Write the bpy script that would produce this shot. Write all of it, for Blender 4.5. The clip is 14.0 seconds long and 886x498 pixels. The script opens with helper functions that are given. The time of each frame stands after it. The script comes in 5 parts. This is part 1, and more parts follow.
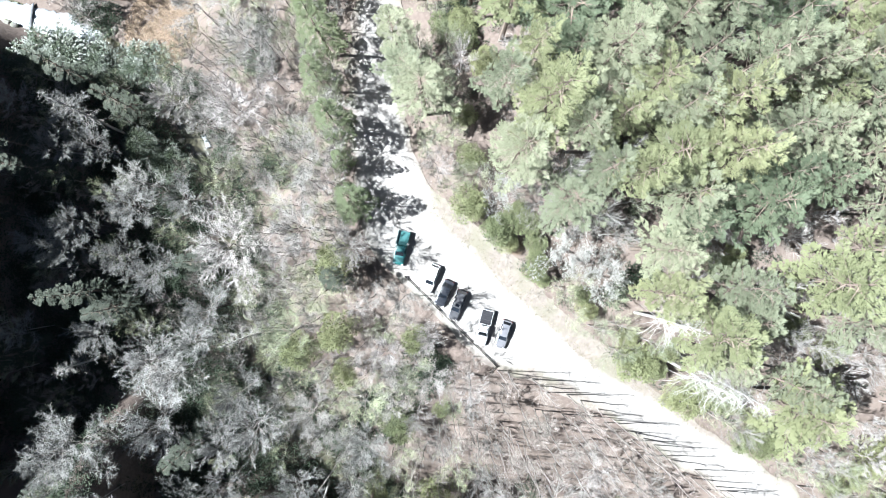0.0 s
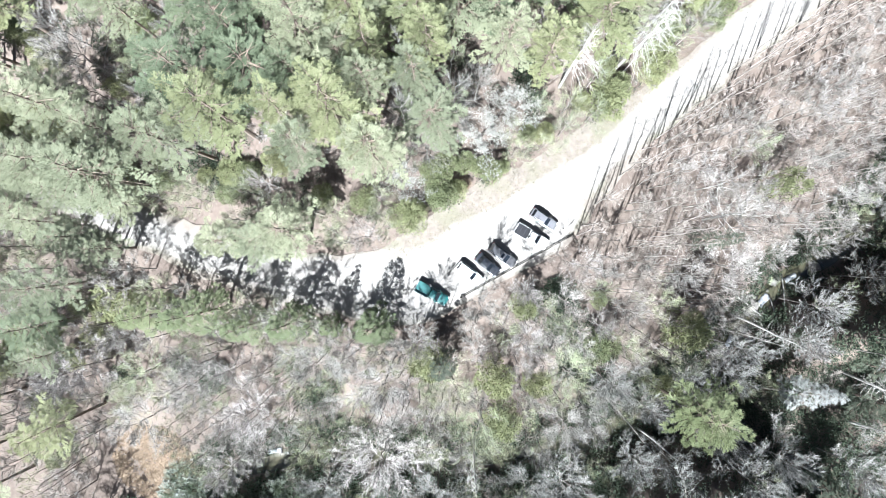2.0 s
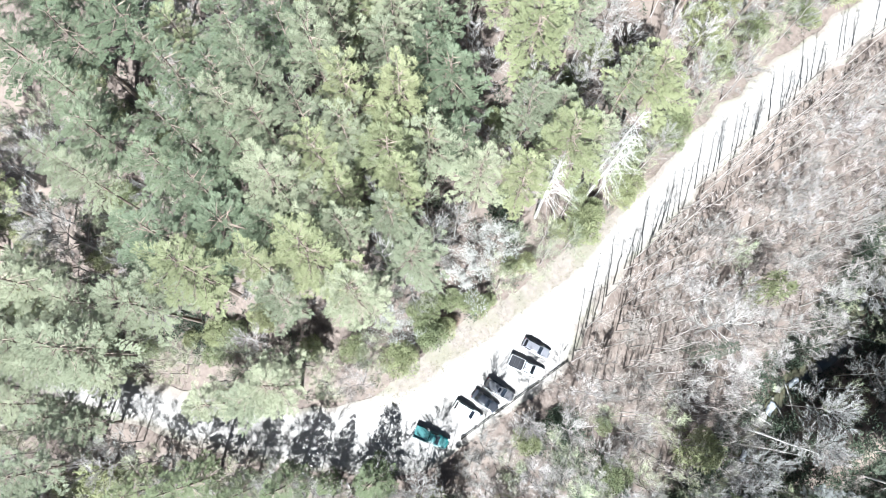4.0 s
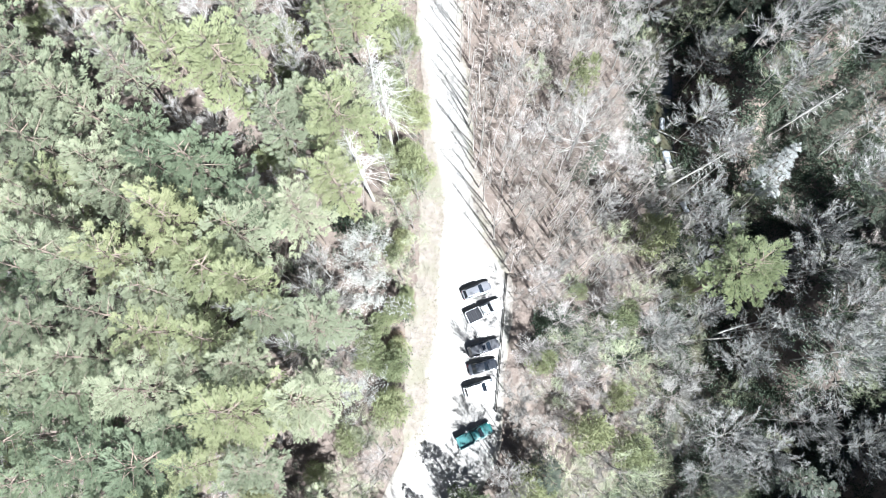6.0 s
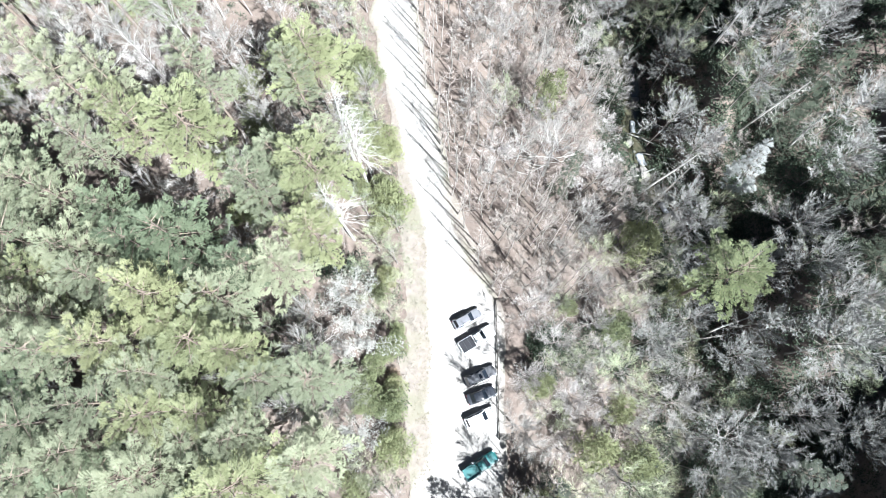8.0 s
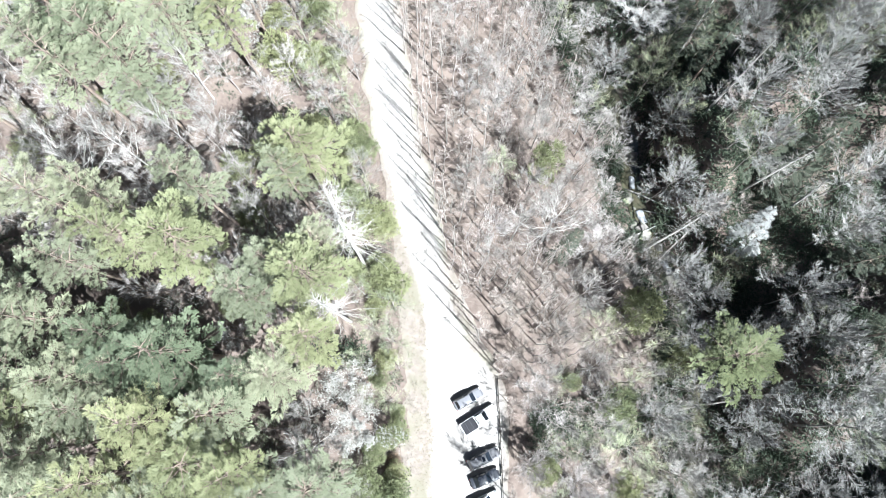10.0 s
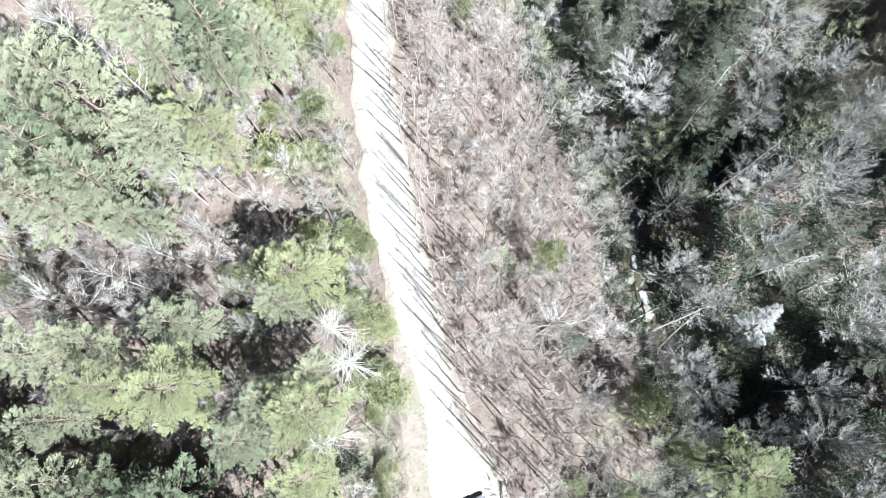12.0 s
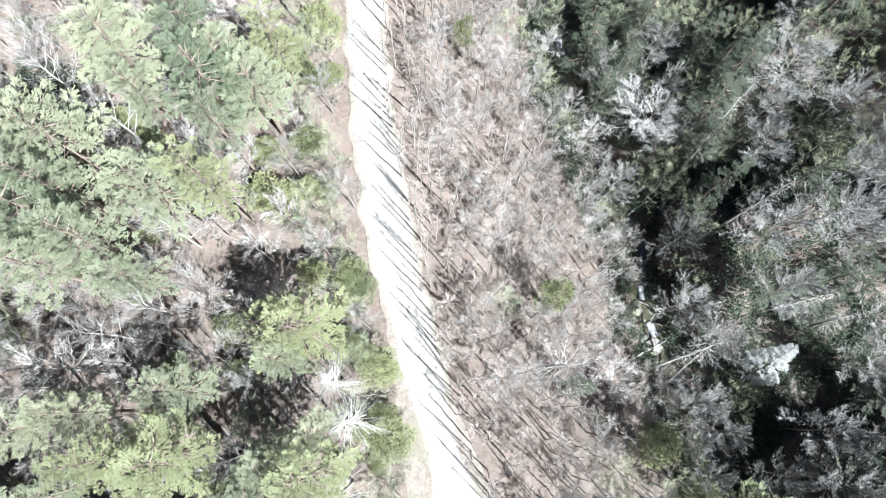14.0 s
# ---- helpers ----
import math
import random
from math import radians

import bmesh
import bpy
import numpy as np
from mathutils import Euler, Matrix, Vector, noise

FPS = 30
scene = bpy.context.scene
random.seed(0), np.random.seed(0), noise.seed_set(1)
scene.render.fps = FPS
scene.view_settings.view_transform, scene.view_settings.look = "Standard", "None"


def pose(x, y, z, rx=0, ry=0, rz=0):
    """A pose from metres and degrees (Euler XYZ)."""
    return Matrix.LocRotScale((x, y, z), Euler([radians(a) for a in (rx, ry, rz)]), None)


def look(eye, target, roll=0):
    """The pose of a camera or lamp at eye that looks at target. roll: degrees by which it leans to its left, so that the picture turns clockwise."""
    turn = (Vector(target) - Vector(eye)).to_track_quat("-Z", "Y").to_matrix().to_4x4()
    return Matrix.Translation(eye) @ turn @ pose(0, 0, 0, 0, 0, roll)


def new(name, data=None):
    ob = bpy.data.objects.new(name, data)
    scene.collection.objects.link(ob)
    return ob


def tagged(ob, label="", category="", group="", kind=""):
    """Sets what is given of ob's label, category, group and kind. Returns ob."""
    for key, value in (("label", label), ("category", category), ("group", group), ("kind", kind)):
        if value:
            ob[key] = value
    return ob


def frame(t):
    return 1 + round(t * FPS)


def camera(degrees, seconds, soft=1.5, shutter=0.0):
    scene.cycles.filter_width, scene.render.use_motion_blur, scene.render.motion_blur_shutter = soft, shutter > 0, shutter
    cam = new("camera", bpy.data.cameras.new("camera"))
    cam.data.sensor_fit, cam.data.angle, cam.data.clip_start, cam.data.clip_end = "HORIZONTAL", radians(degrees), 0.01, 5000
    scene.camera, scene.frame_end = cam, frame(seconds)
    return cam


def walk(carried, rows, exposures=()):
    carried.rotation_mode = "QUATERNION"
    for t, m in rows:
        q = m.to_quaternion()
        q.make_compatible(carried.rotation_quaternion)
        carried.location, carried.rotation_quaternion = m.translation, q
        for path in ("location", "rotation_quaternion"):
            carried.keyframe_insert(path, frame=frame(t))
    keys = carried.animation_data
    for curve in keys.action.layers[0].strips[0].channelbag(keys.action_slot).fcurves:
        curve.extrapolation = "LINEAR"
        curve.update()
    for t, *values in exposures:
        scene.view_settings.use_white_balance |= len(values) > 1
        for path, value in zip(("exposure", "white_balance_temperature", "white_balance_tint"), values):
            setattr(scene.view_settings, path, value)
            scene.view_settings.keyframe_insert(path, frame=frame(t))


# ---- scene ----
cam = camera(64.0, 14.0, soft=0.95)
PATH = [
    (0, pose(0.07, -1.6, 114.4, 0, 0.05, 129)),
    (0.5, pose(0, -1.6, 114.4, 0, 0.05, 115.1)),
    (1, pose(0.05, -1.3, 114.3, 0.1, 0.2, 90.6)),
    (1.5, pose(0.15, -1.15, 114.4, 0.2, 0.35, 63.8)),
    (2, pose(0.15, -1.2, 114.3, 0.25, 0.35, 55.25)),
    (2.5, pose(0.05, -1.15, 114.3, 0.25, 0.3, 51.65)),
    (3, pose(0.15, -1.3, 114.25, 3.3, 0.2, 51.55)),
    (3.5, pose(0.38, -1.4, 114.3, 10.65, 0.1, 51.4)),
    (3.7, pose(0.35, -1.2, 114.4, 11.4, 0.12, 51.4)),
    (4.2, pose(0.25, -0.9, 113.2, 11.3, 0.15, 45.5)),
    (4.75, pose(0.1, -0.5, 111.2, 11.1, 0.2, 26)),
    (5.3, pose(0, -0.2, 109.2, 11, 0.25, 6.2)),
    (5.8, pose(-0.03, -0.05, 108.2, 11, 0.26, 0.45)),
    (6, pose(-0.02, -0.05, 108.15, 11.02, 0.23, 0.15)),
    (6.5, pose(0, 0, 108, 11, 0.15, 0)),
    (7, pose(-0.3, 1, 107.9, 11.05, -0.05, -0.1)),
    (7.5, pose(-0.37, 3.1, 108.05, 10.85, -0.09, -6)),
    (8, pose(-0.4, 5.04, 108.15, 10.88, -0.2, -6.05)),
    (8.2, pose(-0.3, 5.95, 108.15, 10.9, -0.15, -6.05)),
    (10.3, pose(1.4, 18.92, 108.05, 11.02, 0.05, -7.55)),
    (10.5, pose(1.54, 20.45, 108.14, 11.05, 0, -7.58)),
    (11, pose(2.04, 24.34, 108.43, 11.06, 0, -7.71)),
    (11.5, pose(2.4, 28.26, 108.64, 11.2, -0.04, -7.95)),
    (12, pose(2.86, 31.69, 108.98, 11.15, 0, -8.32)),
    (12.5, pose(3.12, 34.49, 109.1, 11.03, -0.02, -8.5)),
    (13, pose(3.25, 36.44, 108.95, 10.97, -0.02, -8.6)),
    (13.5, pose(3.05, 37.8, 107.9, 10.98, -0.12, -8.77)),
    (14, pose(3.02, 38.59, 106.6, 10.96, -0.14, -8.9)),
]
walk(cam, PATH, [(0.0, 2.86, 5640, 6.0), (14.0, 2.86, 5640, 6.0)])

# ---- light ----
SUN_TO = Vector((0.56, -0.83, 1.4)).normalized()
world = bpy.data.worlds.new("sky")
scene.world = world
world.use_nodes = True
wn = world.node_tree.nodes
sky = wn.new("ShaderNodeTexSky")
sky.sky_type, sky.sun_disc = "NISHITA", False
sky.sun_elevation, sky.sun_rotation = math.asin(SUN_TO.z), math.atan2(SUN_TO.x, SUN_TO.y)
world.node_tree.links.new(sky.outputs[0], wn["Background"].inputs[0])
wn["Background"].inputs[1].default_value = 0.014
sun = new("sun", bpy.data.lights.new("sun", "SUN"))
sun.data.energy, sun.data.angle, sun.data.color = 5.0, radians(0.6), (1.0, 0.965, 0.91)
sun.matrix_world = look(SUN_TO * 200, (0, 0, 0))


# ---- materials ----
def material(name, base, second, scale=1.0, rough=0.85, metal=0.0, bump=0.0, third=None, per_object=0.0, per_island=0.0,
             leaf=0.0, fine=6.0, coat=0.0):
    """Two-scale noise between base and second, stains of third; variation by object and by island; leaf lets light through."""
    m = bpy.data.materials.new(name)
    m.use_nodes = True
    nt = m.node_tree
    n, link = nt.nodes, nt.links.new
    bsdf = n["Principled BSDF"]
    bsdf.inputs["Roughness"].default_value, bsdf.inputs["Metallic"].default_value = rough, metal
    bsdf.inputs["Coat Weight"].default_value = coat
    if rough > 0.6:
        bsdf.inputs["Specular IOR Level"].default_value = 0.25
    co = n.new("ShaderNodeTexCoord")
    tex = n.new("ShaderNodeTexNoise")
    tex.inputs["Scale"].default_value, tex.inputs["Detail"].default_value = scale, 6
    tex.inputs["Roughness"].default_value = 0.65
    link(co.outputs["Object"], tex.inputs["Vector"])
    ramp = n.new("ShaderNodeMapRange")
    ramp.inputs[1].default_value, ramp.inputs[2].default_value = 0.36, 0.64
    link(tex.outputs["Fac"], ramp.inputs[0])
    mix = n.new("ShaderNodeMix")
    mix.data_type = "RGBA"
    mix.inputs[6].default_value, mix.inputs[7].default_value = (*base, 1), (*second, 1)
    link(ramp.outputs[0], mix.inputs[0])
    colour = mix.outputs[2]
    if third:
        big = n.new("ShaderNodeTexNoise")
        big.inputs["Scale"].default_value, big.inputs["Detail"].default_value = scale / fine, 4
        link(co.outputs["Object"], big.inputs["Vector"])
        r2 = n.new("ShaderNodeMapRange")
        r2.inputs[1].default_value, r2.inputs[2].default_value = 0.45, 0.62
        link(big.outputs["Fac"], r2.inputs[0])
        mix2 = n.new("ShaderNodeMix")
        mix2.data_type = "RGBA"
        mix2.inputs[7].default_value = (*third, 1)
        link(r2.outputs[0], mix2.inputs[0])
        link(colour, mix2.inputs[6])
        colour = mix2.outputs[2]
    for amount, kind in ((per_object, "ShaderNodeObjectInfo"), (per_island, "ShaderNodeNewGeometry")):
        if amount:
            info = n.new(kind)
            span = n.new("ShaderNodeMapRange")
            span.inputs[3].default_value, span.inputs[4].default_value = 1 - amount, 1 + amount
            link(info.outputs["Random" if kind == "ShaderNodeObjectInfo" else "Random Per Island"], span.inputs[0])
            hsv = n.new("ShaderNodeHueSaturation")
            link(span.outputs[0], hsv.inputs["Value"])
            hue = n.new("ShaderNodeMapRange")
            hue.inputs[3].default_value, hue.inputs[4].default_value = 0.5 + amount * 0.07, 0.5 - amount * 0.07
            link(info.outputs["Random" if kind == "ShaderNodeObjectInfo" else "Random Per Island"], hue.inputs[0])
            link(hue.outputs[0], hsv.inputs["Hue"])
            link(colour, hsv.inputs["Color"])
            colour = hsv.outputs[0]
    link(colour, bsdf.inputs["Base Color"])
    if bump:
        b = n.new("ShaderNodeBump")
        b.inputs["Strength"].default_value, b.inputs["Distance"].default_value = bump, 0.1
        link(tex.outputs["Fac"], b.inputs["Height"])
        link(b.outputs[0], bsdf.inputs["Normal"])
    if leaf:
        tr = n.new("ShaderNodeBsdfTranslucent")
        link(colour, tr.inputs["Color"])
        both = n.new("ShaderNodeMixShader")
        both.inputs[0].default_value = leaf
        link(bsdf.outputs[0], both.inputs[1])
        link(tr.outputs[0], both.inputs[2])
        link(both.outputs[0], n["Material Output"].inputs["Surface"])
    return m


def glass_material(name, tint):
    m = bpy.data.materials.new(name)
    m.use_nodes = True
    b = m.node_tree.nodes["Principled BSDF"]
    b.inputs["Base Color"].default_value = (*tint, 1)
    b.inputs["Roughness"].default_value, b.inputs["Specular IOR Level"].default_value = 0.06, 0.6
    b.inputs["Coat Weight"].default_value = 0.5
    return m


M_LITTER = material("leaf_litter", (0.092, 0.073, 0.062), (0.056, 0.043, 0.036), 1.6, 0.95, bump=0.9, third=(0.093, 0.074, 0.062), fine=14)
M_GRAVEL = material("pale_gravel", (0.175, 0.165, 0.156), (0.138, 0.129, 0.121), 2.6, 0.95, bump=0.4, third=(0.152, 0.141, 0.131), fine=14)
M_VERGE = material("dry_verge", (0.13, 0.113, 0.098), (0.1, 0.085, 0.073), 1.1, 0.95, bump=0.5, third=(0.1, 0.092, 0.07), fine=5)
M_PINE = material("pine_needles", (0.146, 0.155, 0.102), (0.122, 0.13, 0.084), 5.0, 0.7, per_object=0.18, per_island=0.05, leaf=0.3)
M_GOLDPINE = material("yellow_green_needles", (0.146, 0.153, 0.082), (0.12, 0.127, 0.066), 5.0, 0.7, per_object=0.12, per_island=0.05, leaf=0.3)
M_BLUEPINE = material("blue_green_needles", (0.088, 0.104, 0.064), (0.068, 0.083, 0.05), 5.0, 0.7, per_object=0.12, per_island=0.07, leaf=0.28)
# two hemlock greens with light in the colour: darkened as shaded, brightened as sunlit
M_HEMLOCK = material("shaded_hemlock_needles", (0.045, 0.052, 0.034), (0.03, 0.037, 0.025), 4.0, 0.65, per_object=0.2, per_island=0.15, leaf=0.25)
M_SUNHEMLOCK = material("sunlit_hemlock_needles", (0.096, 0.112, 0.056), (0.068, 0.08, 0.039), 4.0, 0.65, per_object=0.15, per_island=0.15, leaf=0.35)
M_LAUREL = material("yellow_green_leaves", (0.138, 0.148, 0.074), (0.112, 0.122, 0.063), 3.0, 0.7, per_object=0.22, per_island=0.12, leaf=0.42)
# dark leaf green lowered further, so the gorge floor's shade sits in the colour
M_RHODO = material("shade_darkened_leaves", (0.024, 0.033, 0.02), (0.03, 0.04, 0.024), 0.15, 0.8, per_island=0.25, leaf=0.1)
M_BARK = material("grey_bark", (0.18, 0.164, 0.15), (0.125, 0.112, 0.101), 1.5, 0.9, bump=0.4, per_object=0.25)
M_TWIG = material("grey_twigs", (0.215, 0.203, 0.19), (0.17, 0.158, 0.147), 0.6, 0.9, per_object=0.3)
M_GORGETWIG = material("ash_grey_twigs", (0.178, 0.175, 0.166), (0.14, 0.137, 0.129), 0.6, 0.9, per_object=0.3)
M_BROWNTWIG = material("brown_twigs", (0.226, 0.2, 0.181), (0.172, 0.15, 0.133), 0.6, 0.9, per_object=0.3)
M_BUD = material("budding_twigs", (0.2, 0.212, 0.138), (0.15, 0.162, 0.1), 0.6, 0.9, per_object=0.25)
M_PALE = material("pale_bark", (0.31, 0.298, 0.28), (0.23, 0.218, 0.2), 0.8, 0.85, per_object=0.12)
M_SNAG = material("bleached_wood", (0.26, 0.25, 0.232), (0.19, 0.18, 0.166), 1.2, 0.8, bump=0.3)
M_PINEBARK = material("pine_bark", (0.16, 0.125, 0.1), (0.1, 0.08, 0.065), 2.0, 0.95, bump=0.5)
M_POLE = material("slim_bark", (0.21, 0.19, 0.172), (0.15, 0.133, 0.12), 1.2, 0.9, per_object=0.25)
M_ROCK = material("river_rock", (0.1, 0.094, 0.085), (0.07, 0.065, 0.058), 1.2, 0.85, bump=0.5, per_object=0.25, third=(0.13, 0.14, 0.09), fine=2)
M_WATER = material("dark_water", (0.035, 0.035, 0.022), (0.05, 0.045, 0.03), 0.7, 0.08, bump=0.15)
M_FOAM = material("white_water", (0.2, 0.208, 0.216), (0.11, 0.116, 0.123), 1.0, 0.6, bump=0.8)
M_TIMBER = material("weathered_timber", (0.03, 0.025, 0.021), (0.02, 0.017, 0.014), 3.0, 0.9, bump=0.4)
M_RUBBER = material("tyre_rubber", (0.03, 0.03, 0.03), (0.045, 0.043, 0.04), 5, 0.85)
M_TRIM = material("black_trim", (0.035, 0.035, 0.037), (0.05, 0.05, 0.05), 6, 0.6)
M_CHROME = material("brushed_metal", (0.6, 0.6, 0.6), (0.5, 0.5, 0.5), 8, 0.3, metal=0.9)
M_LAMP = material("lamp_glass", (0.75, 0.75, 0.75), (0.6, 0.6, 0.6), 10, 0.15, coat=0.5)
M_RED = material("red_lens", (0.09, 0.008, 0.008), (0.07, 0.006, 0.006), 10, 0.2, coat=0.5)
M_GLASS = glass_material("dark_window", (0.006, 0.007, 0.009))
M_BLUEGLASS = glass_material("windscreen_glass", (0.008, 0.011, 0.016))


def scatter_grit(m, gravel, reach):
    """Spills gravel over a ground material, thinning out with the distance from the road's edge."""
    nt = m.node_tree
    n, link = nt.nodes, nt.links.new
    far = n.new("ShaderNodeAttribute")
    far.attribute_name = "from_gravel"
    co, tex, big = n.new("ShaderNodeTexCoord"), n.new("ShaderNodeTexNoise"), n.new("ShaderNodeTexNoise")
    tex.inputs["Scale"].default_value, tex.inputs["Detail"].default_value = 1.4, 8
    tex.inputs["Roughness"].default_value = 0.75
    big.inputs["Scale"].default_value, big.inputs["Detail"].default_value = 0.22, 3
    for t in (tex, big):
        link(co.outputs["Object"], t.inputs["Vector"])
    span = n.new("ShaderNodeMapRange")
    span.inputs[1].default_value, span.inputs[2].default_value = -0.2, reach
    span.inputs[3].default_value, span.inputs[4].default_value = 0.75, -0.7
    link(far.outputs["Fac"], span.inputs[0])
    one, two, amount = n.new("ShaderNodeMath"), n.new("ShaderNodeMath"), n.new("ShaderNodeMapRange")
    link(span.outputs[0], one.inputs[0])
    link(tex.outputs["Fac"], one.inputs[1])
    link(one.outputs[0], two.inputs[0])
    link(big.outputs["Fac"], two.inputs[1])
    link(two.outputs[0], amount.inputs[0])
    amount.inputs[1].default_value, amount.inputs[2].default_value = 0.75, 1.35
    mix = n.new("ShaderNodeMix")
    mix.data_type = "RGBA"
    base = n["Principled BSDF"].inputs["Base Color"]
    link(base.links[0].from_socket, mix.inputs[6])
    mix.inputs[7].default_value = (*gravel, 1)
    link(amount.outputs[0], mix.inputs[0])
    link(mix.outputs[2], base)


scatter_grit(M_VERGE, (0.165, 0.154, 0.143), 3.0)
PAINT = {
    "teal": material("teal_paint", (0.009, 0.062, 0.06), (0.007, 0.05, 0.049), 1.5, 0.35, coat=0.7),
    "white": material("white_paint", (0.4, 0.4, 0.395), (0.36, 0.36, 0.355), 1.5, 0.35, coat=0.6),
    "black": material("blue_black_paint", (0.011, 0.012, 0.015), (0.013, 0.014, 0.017), 1.5, 0.25, coat=0.9),
    "grey": material("grey_paint", (0.062, 0.061, 0.064), (0.053, 0.052, 0.055), 1.5, 0.3, metal=0.3, coat=0.7),
    "silver": material("silver_paint", (0.115, 0.114, 0.122), (0.1, 0.099, 0.107), 1.5, 0.3, metal=0.3, coat=0.7),
}
M_TONNEAU = material("dark_bed_cover", (0.014, 0.014, 0.016), (0.01, 0.01, 0.012), 2, 0.9)
M_CLOTH = material("white_canvas", (0.3, 0.3, 0.3), (0.16, 0.16, 0.165), 6, 0.9)


# ---- plain helpers ----
def mesh(name, verts, faces, mat, smooth=False):
    me = bpy.data.meshes.new(name)
    me.from_pydata([tuple(v) for v in verts], [], faces)
    me.materials.append(mat)
    if smooth:
        me.polygons.foreach_set("use_smooth", [True] * len(me.polygons))
    me.update()
    return me


def piece(name, me, parent=None, label=""):
    ob = new(name, me)
    ob.parent = parent
    if label:
        ob["label"] = label
    return ob


def part(name, bm, mat, parent=None, label="", smooth=False):
    me = bpy.data.meshes.new(name)
    bm.to_mesh(me)
    bm.free()
    me.materials.append(mat)
    if smooth:
        me.polygons.foreach_set("use_smooth", [True] * len(me.polygons))
    return piece(name, me, parent, label)


class Soup:
    """Vertices and faces gathered for one mesh."""

    def __init__(self):
        self.v, self.f = [], []

    def tube(self, points, radii, sides=4, cap=True):
        first = len(self.v)
        for i, p in enumerate(points):
            a = points[max(i - 1, 0)]
            b = points[min(i + 1, len(points) - 1)]
            d = (b - a).normalized()
            u = d.cross(Vector((0.31, 0.17, 0.93)) if abs(d.z) < 0.9 else Vector((1, 0, 0))).normalized()
            w = d.cross(u)
            for k in range(sides):
                t = 2 * math.pi * k / sides
                self.v.append(p + (u * math.cos(t) + w * math.sin(t)) * radii[i])
        for i in range(len(points) - 1):
            for k in range(sides):
                a, b = first + i * sides + k, first + i * sides + (k + 1) % sides
                self.f.append((a, b, b + sides, a + sides))
        if cap:
            end = first + (len(points) - 1) * sides
            self.f.append(tuple(range(end, end + sides)))

    def spike(self, p, q, r):
        d = (q - p).normalized()
        u = d.cross(Vector((0.31, 0.17, 0.93)) if abs(d.z) < 0.9 else Vector((1, 0, 0))).normalized()
        w = d.cross(u)
        n = len(self.v)
        for k in range(3):
            t = 2 * math.pi * k / 3
            self.v.append(p + (u * math.cos(t) + w * math.sin(t)) * r)
        self.v.append(q)
        self.f += [(n, n + 1, n + 3), (n + 1, n + 2, n + 3), (n + 2, n, n + 3)]

    def sliver(self, p, q, r):
        """A fine twig: one narrow face that tapers to its tip."""
        d = (q - p).normalized()
        u = d.cross(Vector((rnd(-1, 1), rnd(-1, 1), rnd(-1, 1)))).normalized()
        n = len(self.v)
        self.v += [p + u * r, p - u * r, q]
        self.f.append((n, n + 1, n + 2))

    def fan(self, p, d, side, length, width):
        """A small fan of needles."""
        n = len(self.v)
        self.v += [p, p + d * length + side * width * 0.5, p + d * length * 0.9 - side * width * 0.5]
        self.f.append((n, n + 1, n + 2))

    def leaf(self, p, d, side, length, width):
        n = len(self.v)
        m = p + d * (length * 0.45)
        up = d.cross(side) * (width * 0.25)
        self.v += [p, m + side * width * 0.5 + up, p + d * length, m - side * width * 0.5 + up]
        self.f += [(n, n + 1, n + 2), (n, n + 2, n + 3)]

    def mesh(self, name, mat, smooth=False):
        return mesh(name, self.v, self.f, mat, smooth)


def rnd(a, b):
    return random.uniform(a, b)


def heading(a, lift):
    return Vector((math.cos(a) * math.cos(lift), math.sin(a) * math.cos(lift), math.sin(lift)))


# ---- lie of the land ----
ROAD = [
    (-70, -64, 1.4, -3.2), (-46, -50, 1.4, -2.2), (-30, -39, 2.2, -1.6), (-23, -34, 2.7, -1.3),
    (-17, -29.3, 3.2, -1.0), (-11.3, -25, 3.0, -0.8), (-5.2, -18.5, 3.8, -0.4), (0.8, -9.5, 5.4, 0),
    (1.7, -2, 5.5, 0), (2.6, 7, 5.5, 0), (3.3, 15, 5.6, 0), (2.2, 24, 4.0, -0.4),
    (1.2, 34, 2.5, -1), (0.2, 44, 2.5, -1.7), (-0.5, 53, 2.5, -2.3), (-1.3, 62, 2.6, -2.9),
    (-1.3, 71, 2.7, -3.4), (-1.4, 81, 2.5, -4.1), (-0.9, 92, 2.3, -4.8), (0, 103, 2.3, -5.5),
    (3, 125, 2.4, -7), (12, 160, 2.4, -9),
]
STREAM = [
    (40, 140, -25), (38, 112, -24), (36, 100, -23), (35, 90, -22.3), (38.5, 76, -21.8),
    (42, 59, -21), (41, 49.5, -20.5), (41.5, 41.6, -19.8), (44, 32, -19), (46, 21, -18.3),
    (44, 5, -17.5), (38, -12, -17), (28, -28, -16), (17, -42, -15.2), (11, -55, -14.6),
    (10, -70, -14), (15, -88, -13), (24, -105, -12), (40, -130, -10),
]

# mounds added to the far slope to cast shade: the shaded foot on their north-west side, height and half width
SHADE_KNOLLS = [
    (60, -12, 15, 9), (68, -4, 13, 7), (47, 16, 9, 6), (41, 50, 9, 6), (42, 65, 10, 6), (69, 60, 10, 6),
    (54, 12, 8, 6), (67, 95, 11, 9), (56, 64, 12, 8), (41, 54, 8, 6), (55, 24, 9, 7), (67, 26, 7, 7),
]


def resample(pts, n=8):
    p = np.array(pts, float)
    out = []
    for i in range(len(p) - 1):
        a, b, c, d = p[max(i - 1, 0)], p[i], p[i + 1], p[min(i + 2, len(p) - 1)]
        for k in range(n):
            t = k / n
            out.append(0.5 * (2 * b + (c - a) * t + (2 * a - 5 * b + 4 * c - d) * t * t + (3 * b - a - 3 * c + d) * t**3))
    out.append(p[-1])
    return np.array(out)


RD, ST = resample(ROAD), resample(STREAM)


